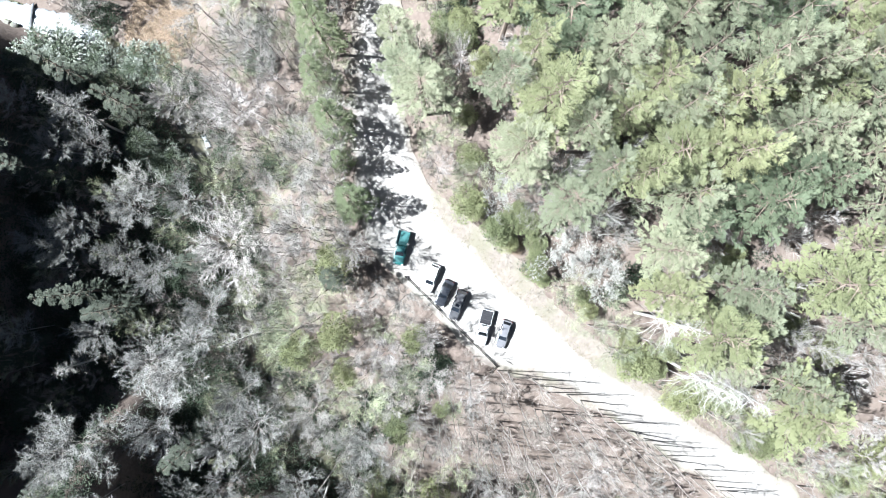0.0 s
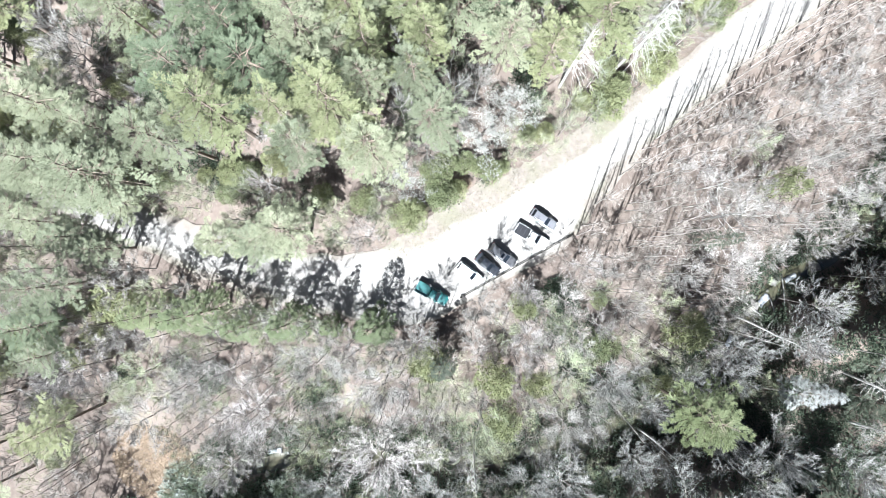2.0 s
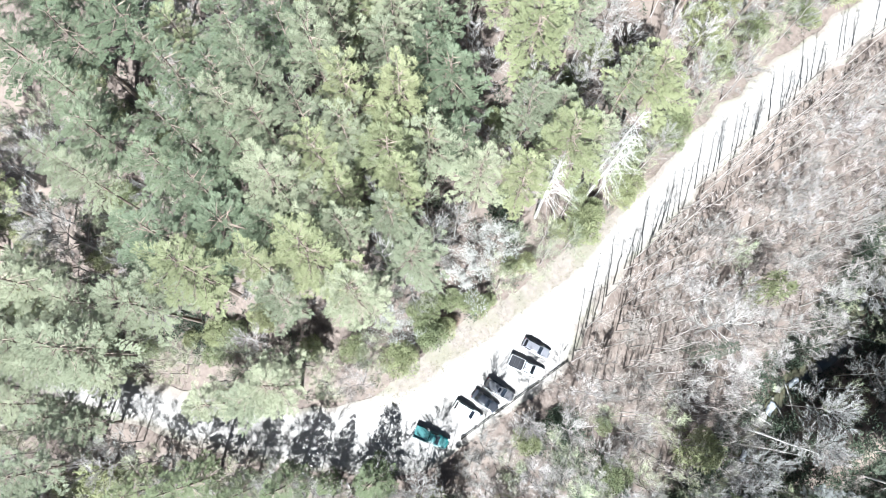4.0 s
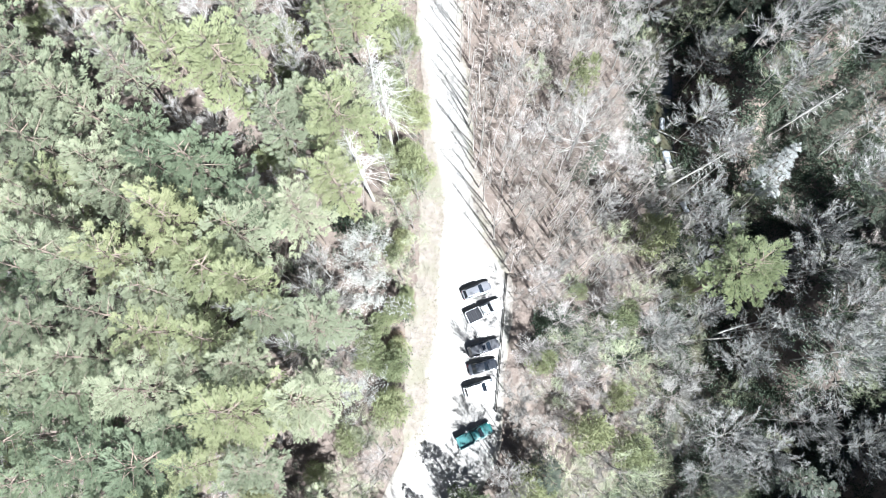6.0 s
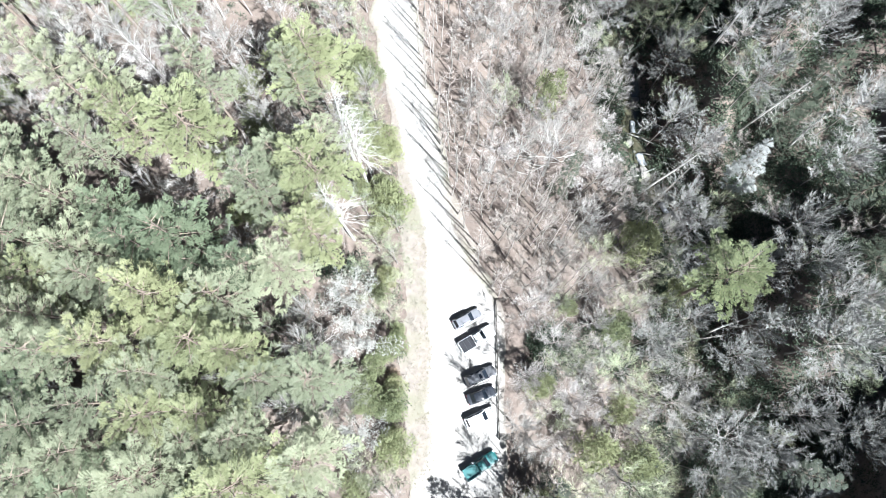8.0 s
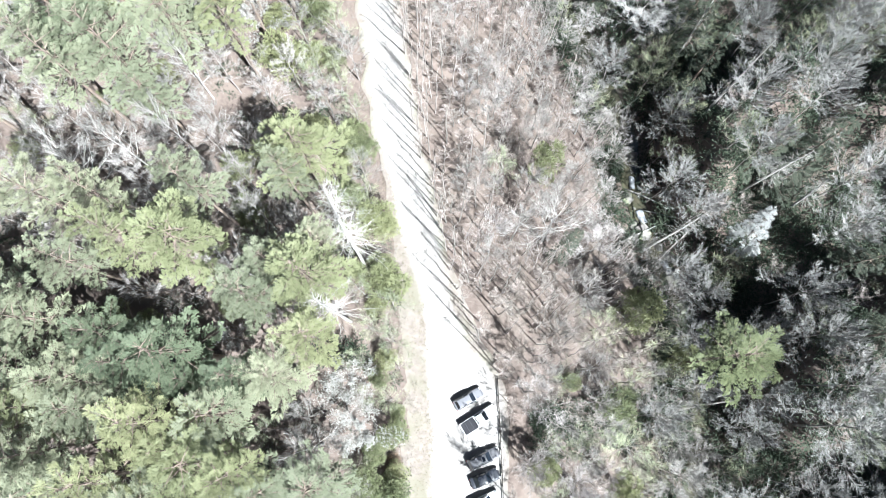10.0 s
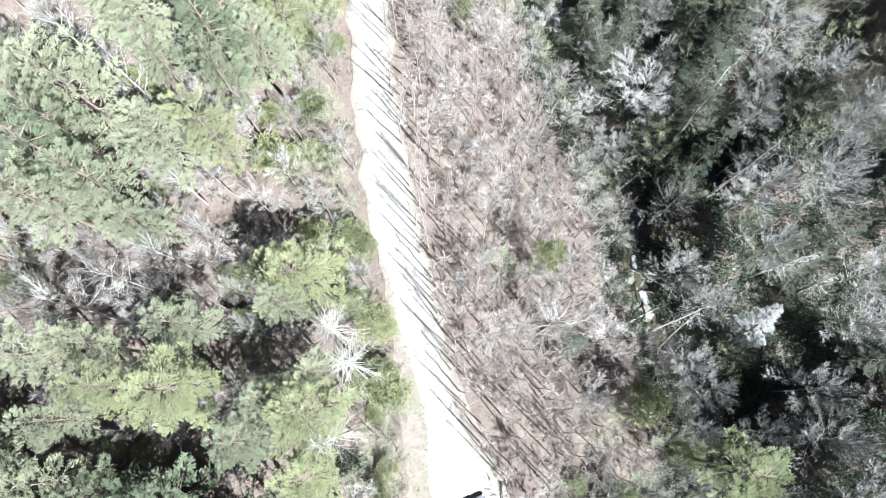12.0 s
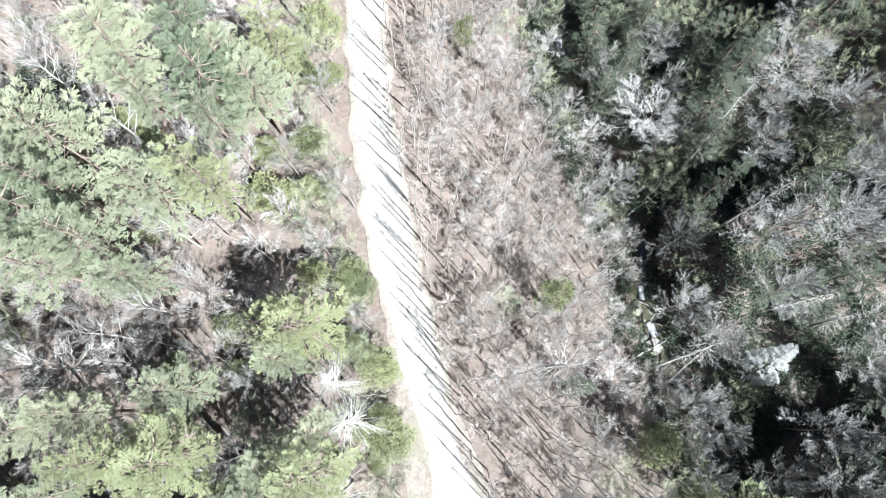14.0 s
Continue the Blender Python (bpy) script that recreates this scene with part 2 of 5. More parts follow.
def near(line, x, y):
    d = (line[:, 0][None] - x[:, None]) ** 2 + (line[:, 1][None] - y[:, None]) ** 2
    i = d.argmin(1)
    j = np.clip(i, 1, len(line) - 2)
    tx, ty = line[j + 1, 0] - line[j - 1, 0], line[j + 1, 1] - line[j - 1, 1]
    s = ((x - line[i, 0]) * ty - (y - line[i, 1]) * tx) / np.hypot(tx, ty)
    return np.sqrt(d[np.arange(len(x)), i]), s, i


def ease(a, b, x):
    t = np.clip((x - a) / (b - a), 0, 1)
    return t * t * (3 - 2 * t)


def land(x, y):
    """Height, distance from the road's edge, side of the road (right is positive), distance past the stream (far side is positive)."""
    x, y = np.atleast_1d(np.asarray(x, float)), np.atleast_1d(np.asarray(y, float))
    dr, sr, i = near(RD, x, y)
    dst, sst, k = near(ST, x, y)
    sst = -sst
    j = np.clip(i, 1, len(RD) - 2)
    step = RD[j + 1] - RD[j - 1]
    share = np.clip(((x - RD[i, 0]) * step[:, 0] + (y - RD[i, 1]) * step[:, 1]) / (step[:, 0] ** 2 + step[:, 1] ** 2), -0.5, 0.5)
    zc, hw, zs = RD[i, 3] + share * step[:, 3], RD[i, 2], ST[k, 2]
    d, e = np.maximum(dr - hw - 1.2, 0), np.maximum(dst - 2.2, 0)
    u = d / (d + e + 1e-6)
    mid = zc + (zs - zc) * (0.35 * u + 0.65 * ease(0, 1, u))
    left = zc + np.where(d < 45, 0.56 * d, 25.2 + 0.3 * (d - 45)) * ease(0, 7, d)
    sunward, across = 0.56 * x - 0.83 * y, 0.83 * x + 0.56 * y
    # unseen high ground beyond the view, shaped so its shadow covers the gorge
    behind = np.maximum(1.25 * (x - 77 + 7 * ease(58, 80, y)), 0.9 * (0.63 * (x - 46) - 0.78 * (y + 58) + 3))
    shade_bluff = np.clip(1.95 * behind, 0, 90) * ease(0, 10, behind) * ease(-36, -24, across)
    # added mounds that throw shade on the gorge floor
    shade_knolls = sum(1.55 * h * ease(3, 9, sunward - 0.56 * kx + 0.83 * ky) * (1 - ease(8, 20, sunward - 0.56 * kx + 0.83 * ky))
                 * np.exp(-((across - 0.83 * kx - 0.56 * ky) / (1.3 * w)) ** 2) for kx, ky, h, w in SHADE_KNOLLS)
    far = zs + 1.5 * ease(0, 5, e) + (0.48 - 0.3 * (1 - ease(-20, 10, y))) * np.minimum(e, 40) + shade_bluff + shade_knolls * ease(1, 9, e)
    z = np.where(sst > 0, far, np.where(sr > 0, mid, left))
    z = np.where(dst < 2.2, zs - 0.5 * (1 - (dst / 2.2) ** 2), z)
    rough = np.array([noise.noise((a * 0.09, b * 0.09, 3.0)) + 0.5 * noise.noise((a * 0.27, b * 0.27, 7.0)) for a, b in zip(x, y)])
    z = z + rough * 0.8 * ease(0, 5, d) * ease(0, 4, e)
    return z, dr - hw, np.sign(sr), np.where(sst > 0, dst, -dst)


def spot(x, y):
    return float(land(x, y)[0][0])


def ground_sheet():
    near_x, near_y = np.arange(-110, 122, 2.0), np.arange(-116, 136, 2.0)
    out = np.array([6, 16, 34, 70, 150, 320, 700, 1500.0])
    xs = np.concatenate([near_x[0] - out[::-1], near_x, near_x[-1] + out])
    ys = np.concatenate([near_y[0] - out[::-1], near_y, near_y[-1] + out])
    gx, gy = np.meshgrid(xs, ys)
    z, edge = land(np.clip(gx.ravel(), -150, 170), np.clip(gy.ravel(), -160, 180))[:2]
    z = z - 0.25 * (1 - ease(0.6, 1.6, edge))
    nx, ny = len(xs), len(ys)
    faces = [(j * nx + i, j * nx + i + 1, (j + 1) * nx + i + 1, (j + 1) * nx + i) for j in range(ny - 1) for i in range(nx - 1)]
    me = mesh("ground", np.stack([gx.ravel(), gy.ravel(), z], -1), faces, M_LITTER, True)
    tagged(new("ground", me), "steep forest floor covered in brown leaf litter", "ground", kind="structure")


def ribbon(name, line, left, right, lift, mat, across=9, wobble=0.5, seed=0.0):
    """A strip along a line of x, y points, from its left to its right offsets, laid on the land."""
    verts, faces = [], []
    for i in range(len(line)):
        a, b = line[max(i - 1, 0)], line[min(i + 1, len(line) - 1)]
        t = np.array([b[0] - a[0], b[1] - a[1]])
        t /= np.hypot(*t)
        l = left[i] + wobble * noise.noise((i * 0.13, seed, 1.0))
        r = right[i] + wobble * noise.noise((i * 0.13, seed, 9.0))
        for k in range(across):
            o = -l + (l + r) * k / (across - 1)
            verts.append((line[i][0] + t[1] * o, line[i][1] - t[0] * o, 0.0))
    v = np.array(verts)
    v[:, 2] = land(v[:, 0], v[:, 1])[0] + lift
    for i in range(len(line) - 1):
        for k in range(across - 1):
            a = i * across + k
            faces.append((a, a + 1, a + across + 1, a + across))
    return mesh(name, v, faces, mat, True)


ground_sheet()
fine_road = resample(ROAD, 16)
park = ease(-14, -2, fine_road[:, 1]) * (1 - ease(26, 44, fine_road[:, 1]))
west = 1 - ease(-34, -27, fine_road[:, 0])
bend = (1 - ease(-14, -5, fine_road[:, 0])) * (1 - west)
thin = 0.42 * ease(20, 36, fine_road[:, 1])
gravel_left, gravel_right = fine_road[:, 2] - 2.1 * park - 0.45 - 0.4 * west - 1.0 * bend - thin, fine_road[:, 2] - 0.6 - 0.3 * west - 0.7 * bend - thin
gravel_right = gravel_right - 1.7 * ease(14, 21, fine_road[:, 1]) * (1 - ease(25, 38, fine_road[:, 1]))
tagged(new("road", ribbon("road", fine_road, gravel_left, gravel_right, 0.07, M_GRAVEL, wobble=0.35)),
       "pale gravel forest road widening into a car park", "road", kind="structure")
wide, shoulder = 3.6 * park + 1.4, 1.3
verge_me = ribbon("verge", fine_road, fine_road[:, 2] + wide, fine_road[:, 2] + shoulder, 0.035, M_VERGE, 25, 1.0, 4.0)
grit = []
for i in range(len(fine_road)):
    for k in range(25):
        o = -(fine_road[i, 2] + wide[i]) + (2 * fine_road[i, 2] + wide[i] + shoulder) * k / 24
        grit.append(max(-o - gravel_left[i], o - gravel_right[i]))
verge_me.attributes.new("from_gravel", "FLOAT", "POINT").data.foreach_set("value", grit)
tagged(new("verge", verge_me), "tan strip of dry grass and dirt along the road", "verge", kind="structure")
st_line = resample(STREAM, 10)
tagged(new("water", ribbon("water", st_line, np.full(len(st_line), 1.7), np.full(len(st_line), 1.7), 0.25, M_WATER, 7, 0.6, 2.0)),
       "dark shallow mountain stream in a gorge", "stream", kind="structure")

PINES_A = [
    (-44.3, -33.0, 29, 4.1), (-42.4, 26.3, 29, 2.1), (-42.0, 19.5, 29, 2.1), (-41.3, 30.9, 29, 3.7), (-40.9, -39.1, 29, 3.8), (-40.7, 23.5, 29, 3.3),
    (-40.3, -8.6, 29, 3.5), (-39.7, 0.8, 29, 2.8), (-39.7, 14.2, 29, 2.4), (-39.0, 5.5, 29, 2.7), (-38.2, 72.7, 29, 2.3), (-37.9, 28.6, 29, 2.7),
    (-37.6, 15.8, 29, 2.2), (-36.9, 40.7, 29, 2.7), (-36.9, 67.9, 29, 2.9), (-36.6, -1.1, 29, 3.4), (-36.6, 11.8, 29, 3.2), (-36.5, 57.2, 29, 3.4),
    (-36.4, -14.7, 29, 5.4), (-36.1, 3.0, 29, 2.8), (-35.7, 34.3, 29, 2.4), (-35.6, 22.3, 29, 3.3), (-34.8, -33.9, 29, 4.5), (-33.9, 19.3, 29, 2.7),
]
PINES_B = [
    (-33.7, 6.9, 29, 1.8), (-33.7, 65.0, 29, 2.4), (-33.1, 41.4, 29, 1.7), (-33.1, 70.3, 29, 4.3), (-31.9, -22.3, 29, 3.4), (-31.9, 59.2, 29, 3.6),
    (-30.6, -0.6, 29, 3.5), (-29.7, 84.2, 29, 4.9), (-27.7, -49.3, 29, 3.2), (-26.9, 66.1, 29, 3.9), (-26.8, 77.9, 29, 2.5), (-24.2, 42.3, 29, 2.6),
    (-23.9, 17.0, 29, 4.0), (-21.7, 2.4, 29, 2.4), (-21.3, -9.0, 29, 2.9), (-19.0, 29.2, 29, 3.0), (-19.0, 73.3, 29, 1.7), (-16.9, 33.8, 29, 2.8),
    (-15.9, -1.9, 29, 3.9), (-14.9, 79.9, 29, 4.1), (-11.5, 35.7, 29, 2.0),
]
PINES = PINES_A + PINES_B
GOLDPINES_A = [
    (-41.4, -4.9, 29, 2.9), (-31.9, 12.2, 29, 3.1), (-30.7, 36.6, 29, 2.6), (-29.9, -14.8, 29, 4.9), (-29.7, 5.4, 29, 3.0), (-29.0, 16.9, 29, 3.6),
    (-26.9, 14.4, 29, 2.9), (-26.1, 12.4, 29, 4.3), (-25.8, 4.7, 29, 3.0), (-25.5, 36.4, 29, 5.3), (-25.4, -8.2, 29, 2.4), (-22.2, -3.0, 29, 4.1),
    (-21.6, 11.0, 29, 2.8), (-20.4, 65.8, 29, 3.1), (-12.7, 48.2, 29, 5.4), (-12.4, 31.4, 29, 5.0), (-12.3, 86.8, 29, 3.3),
]
GOLDPINES = GOLDPINES_A
BLUEPINES_A = [
    (-40.3, 10.9, 29, 2.7), (-36.5, 62.8, 29, 4.0), (-35.6, -7.3, 29, 2.9), (-32.8, 26.3, 29, 2.5), (-31.4, -8.3, 29, 4.6), (-28.4, -4.3, 29, 2.4),
    (-27.2, 24.2, 29, 4.2), (-21.7, 87.0, 29, 3.3), (-21.2, 20.9, 29, 2.5), (-19.9, 79.0, 29, 3.8),
]
BLUEPINES = BLUEPINES_A
HEMLOCKS_A = [
    (-13.0, -35.8, 26, 3.9), (-7.9, -32.6, 18, 3.0), (-4.4, -26.4, 22, 3.4), (23.1, 35.4, 23, 2.0), (38.1, 93.0, 23, 3.6),
    (49.2, 52.6, 23, 3.2), (52.0, -13.7, 23, 3.0), (53.4, 76.2, 23, 4.4), (53.4, 86.1, 23, 3.3),
    (55.9, 82.8, 23, 2.5), (62.5, 44.9, 23, 3.0),
]
HEMLOCKS = HEMLOCKS_A
LAURELS_A = [
    (-46.1, -26.3, 8, 2.0), (-30.4, 76.4, 8, 2.2), (-27.8, -63.7, 8, 5.0), (-23.5, -49.9, 8, 4.3), (-23.1, 50.2, 8, 2.6), (-22.2, 43.9, 8, 2.6),
    (-17.2, -11.6, 8, 2.0), (-16.9, 68.6, 8, 4.1), (-12.7, 57.2, 8, 2.4), (-11.5, 89.8, 8, 2.9), (-11.2, 77.4, 8, 3.0),
    (-7.9, 56.7, 8, 3.0), (-7.8, -3.1, 8, 3.1), (-7.8, 3.2, 8, 2.9), (-7.5, 98.3, 8, 3.9), (-6.7, 11.3, 8, 2.5), (-5.8, 42.9, 8, 3.2),
    (-5.1, 32.7, 8, 3.8), (12.3, -13.4, 14, 3.4), (13.6, 3.5, 14, 2.3), (15.7, 95.6, 14, 2.1), (20.8, -6.5, 14, 3.6), (21.8, 49.4, 20, 2.9),
]
LAURELS_B = [
    (25.9, -1.3, 14, 2.6), (27.1, 10.7, 14, 3.1), (28.5, -9.7, 14, 3.6), (34.1, 25.0, 14, 4.2), (40.5, 16.1, 14, 2.8),
]
LAURELS = LAURELS_A + LAURELS_B
BARE_A = [
    (-58.1, -20.9, 18, 4.2), (-54.8, -27.1, 18, 4.2), (-49.2, -26.7, 18, 4.6), (-34.8, 9.8, 18, 1.7), (-32.9, 56.4, 18, 3.3), (-32.6, 32.2, 18, 2.2),
    (-31.1, 39.6, 18, 2.9), (-28.7, -6.0, 18, 2.3), (-24.9, 46.7, 18, 3.3), (-24.6, 55.9, 18, 3.4), (-24.3, 72.5, 18, 3.9), (-22.0, 48.1, 18, 2.1),
    (-18.6, 28.0, 18, 2.1), (-18.5, 36.0, 18, 2.0), (-18.2, 60.0, 18, 3.2), (-17.7, -58.8, 18, 5.2), (-13.3, 4.5, 18, 3.2), (-11.9, 78.7, 18, 2.3),
    (-10.7, 60.6, 18, 3.6), (-8.9, -10.0, 18, 3.4), (-7.7, 84.9, 18, 3.2), (-6.3, 48.8, 18, 2.5), (-6.3, 68.6, 18, 3.9), (-6.0, -46.7, 18, 5.0),
]
BARE_B = [
    (-5.5, -57.0, 18, 5.3), (2.1, -26.1, 18, 5.5), (3.1, -40.8, 18, 5.5), (8.4, -12.0, 18, 3.2), (9.2, -51.9, 21, 3.6), (9.5, -1.5, 18, 3.2),
    (11.5, -21.3, 18, 5.6), (11.5, 4.8, 18, 2.3), (15.5, 16.5, 18, 3.1), (16.5, 9.5, 18, 3.4), (17.7, 1.9, 18, 3.2), (22.3, -29.2, 21, 7.3),
    (23.3, -57.0, 21, 4.4), (23.6, 16.5, 18, 3.4), (24.8, 27.9, 18, 3.8), (26.9, -61.2, 21, 4.8), (26.9, -46.1, 21, 5.3), (27.9, 35.6, 18, 5.0),
    (31.5, 59.5, 18, 5.2), (32.7, -26.0, 21, 5.3), (33.2, -36.3, 21, 4.5), (34.2, -50.1, 21, 3.5), (35.7, -1.3, 18, 5.8), (37.5, -8.3, 21, 5.1),
]
BARE_C = [
    (39.4, -53.1, 21, 3.9), (39.4, -14.7, 21, 4.2), (40.4, 11.0, 18, 3.0), (43.5, -5.8, 21, 4.2), (44.3, -27.9, 21, 5.4), (44.4, 78.1, 21, 7.8),
    (45.2, 57.0, 21, 4.2), (45.4, 22.2, 21, 3.4), (46.7, -36.9, 21, 4.4), (48.7, -10.2, 21, 4.5), (51.3, -20.2, 21, 7.2), (51.9, 18.7, 21, 4.1),
    (53.1, 3.4, 21, 7.1), (55.4, 54.9, 21, 3.5), (56.6, 9.2, 21, 3.8), (58.1, 22.8, 21, 5.7), (58.5, -8.2, 21, 5.5), (58.6, 19.0, 21, 4.6),
    (60.3, 68.0, 21, 5.2), (63.4, -27.8, 21, 4.9), (65.0, 35.0, 21, 4.7), (70.7, 63.7, 21, 4.4), (70.8, 71.7, 21, 3.9),
]
BARE = BARE_A + BARE_B + BARE_C
SYCAMORES_A = [
    (-38.4, 83.4, 22, 3.8), (-37.8, 46.7, 22, 6.0), (-33.8, 50.2, 22, 3.0), (-31.8, 77.1, 22, 3.9), (-28.5, 52.6, 22, 2.9), (-27.1, 62.6, 22, 3.3),
    (-23.2, 8.0, 22, 2.9), (-21.9, 34.4, 22, 3.8), (-20.0, -5.1, 22, 1.9), (-18.4, 4.3, 22, 3.4), (-16.2, 11.1, 22, 4.1), (15.2, 38.6, 22, 3.3),
    (20.9, 38.6, 22, 5.7), (43.5, 3.8, 25, 4.3), (47.8, 88.9, 25, 4.9), (48.8, 82.5, 25, 2.9), (57.2, -26.2, 25, 6.5), (63.9, 78.0, 25, 7.1),
]
SYCAMORES = SYCAMORES_A
BLOSSOMS_A = [
    (-19.2, 73.9, 14, 3.0), (-12.1, -0.4, 14, 3.4), (-11.4, 19.0, 14, 4.2), (-10.9, 12.4, 14, 4.6), (23.2, -48.0, 17, 3.5), (31.3, 96.6, 14, 3.9),
    (39.5, 87.9, 17, 3.8), (40.6, 44.2, 19, 4.0),
]
BLOSSOMS = BLOSSOMS_A
BUDDING_A = [
    (-35.0, -51.8, 15, 3.8), (-11.9, -51.4, 15, 6.3), (7.1, -37.2, 15, 3.3), (14.7, 48.8, 15, 3.5), (17.8, -12.5, 15, 4.4), (25.5, 98.2, 15, 4.3),
    (26.2, -11.9, 15, 7.0), (26.3, 22.6, 15, 3.8), (28.3, 3.8, 15, 6.7), (34.9, 10.5, 15, 4.3), (36.7, 19.2, 15, 3.8), (38.4, 66.2, 18, 5.1),
    (44.1, 27.9, 18, 5.1), (44.8, 65.8, 18, 4.1), (62.1, 53.4, 18, 5.9),
]
BUDDING = BUDDING_A
RHODOS_A = [
    (-5.0, -45.5, 4, 3.1), (8.0, -64.4, 4, 4.8), (12.9, -71.7, 4, 4.5), (16.3, -76.9, 4, 6.1), (18.8, -48.8, 4, 4.0), (19.4, -54.0, 4, 3.6),
    (21.4, -77.8, 4, 4.4), (60.7, -11.1, 4, 4.9), (65.9, -40.3, 4, 4.8),
]
RHODOS = RHODOS_A
# grey leafless trees along the stream: x, y, radius
GORGE = [
    (45.2, 55.9, 4.1), (51.1, 52.4, 4.3), (42.9, 45.2, 4.3), (50.3, 43.7, 3.6), (46.2, 38.8, 3.8), (41.5, 30.3, 3.6), (43.1, 25.7, 3.6),
    (58.2, 53.3, 4.3), (66.0, 39.2, 4.8), (63.9, 31.8, 4.5), (57.4, 23.2, 4.9), (50.2, 17.9, 3.9), (41.0, 20.0, 3.1), (55.0, 17.2, 4.4),
    (36.4, 66.3, 3.6), (53.2, 4.2, 6.6), (46.1, 4.8, 4.4), (42.4, -7.7, 5.2), (38.8, -12.6, 4.4), (31.9, 8.0, 3.8), (39.8, 11.2, 3.5), (51.9, -5.0, 3.3),
]
# hollows and clearings with no tall trees: x, y, radius
GAPS = [
    (-37.3, 45.2, 4.1), (-34.3, 35.9, 2.8), (-41.4, 37.2, 2.2), (-28.4, 28.5, 2.2), (-37.1, 28.2, 1.7), (-19.4, 26.4, 3.3),
    (-55.5, 24.3, 1.9), (-45.4, 23.2, 1.8), (-19.6, -8.3, 2.8), (-14.5, -9.2, 1.7), (-34.6, -5.7, 2.1), (-45.1, -6.2, 2.3),
    (-20.1, 59.2, 4.3), (-26.6, 49.2, 3.0), (-36.0, 49.6, 3.8), (-24.1, 41.5, 3.8), (-46.0, 38.5, 2.8), (-40.4, 69.3, 2.8),
    (-49.4, 81.9, 2.1), (-34.1, 68.9, 3.6), (-28.4, 81.2, 2.9), (-44.3, 87.4, 3.7), (-11.9, 38.8, 2.5), (-22.1, -9.7, 3.8),
    (-35.2, -8.1, 2.6), (-59.5, -22.9, 4.3), (-49.4, -25.3, 2.1), (-24.9, -35.1, 4.3), (-33.2, -50.2, 4.4), (-9.8, -10.4, 3.2),
    (67.3, 96.6, 5.9), (56.7, 64.5, 4.0), (54.2, 23.6, 4.5), (60.2, -11.7, 6.1), (67.6, -4.2, 4.0), (47.5, 16.6, 4.0),
    (51.4, -56.9, 4.9), (8.9, -60.5, 4.0), (12.4, -48.3, 4.0), (39.8, 53.5, 3.6), (39.9, 44.3, 3.0), (42.5, 33.1, 3.0),
    (-45.7, -6.8, 3.6), (-35.2, -8.1, 2.4), (-50.6, 9.3, 2.0), (-43.4, 12.4, 1.9), (-18.6, -12.5, 2.6), (59.8, 34.1, 2.8), (67.1, 39.7, 5.7), (54.3, 36.0, 3.5),
]


# ---- trees: each kind has a few grown shapes, copied over the hillsides ----
def trunk_line(h, lean=0.02, steps=6, bend=0.25):
    a = rnd(0, 6.28)
    pts, p = [], Vector((0, 0, -0.4))
    for i in range(steps + 1):
        t = i / steps
        pts.append(Vector((math.cos(a) * lean * h * t + rnd(-bend, bend) * t, math.sin(a) * lean * h * t + rnd(-bend, bend) * t, h * t - 0.4 * (1 - t))))
    return pts


def along(pts, t):
    f = min(max(t, 0), 0.9999) * (len(pts) - 1)
    i = int(f)
    return pts[i].lerp(pts[i + 1], f - i)


def plume(s, p, d, n, needle, width, tilt=0.14):
    """A flat brush of n narrow needle blades at p, spread about d."""
    for i in range(n):
        e = (d + Vector((rnd(-1, 1), rnd(-1, 1), rnd(-0.2, 0.3))) * 0.62).normalized()
        side = e.cross(Vector((rnd(-tilt, tilt), rnd(-tilt, tilt), 1))).normalized()
        q = p + Vector((rnd(-1, 1), rnd(-1, 1), rnd(-0.5, 0.5))) * 0.2
        s.fan(q, e, side, needle * rnd(0.7, 1.3), width * rnd(0.7, 1.3))


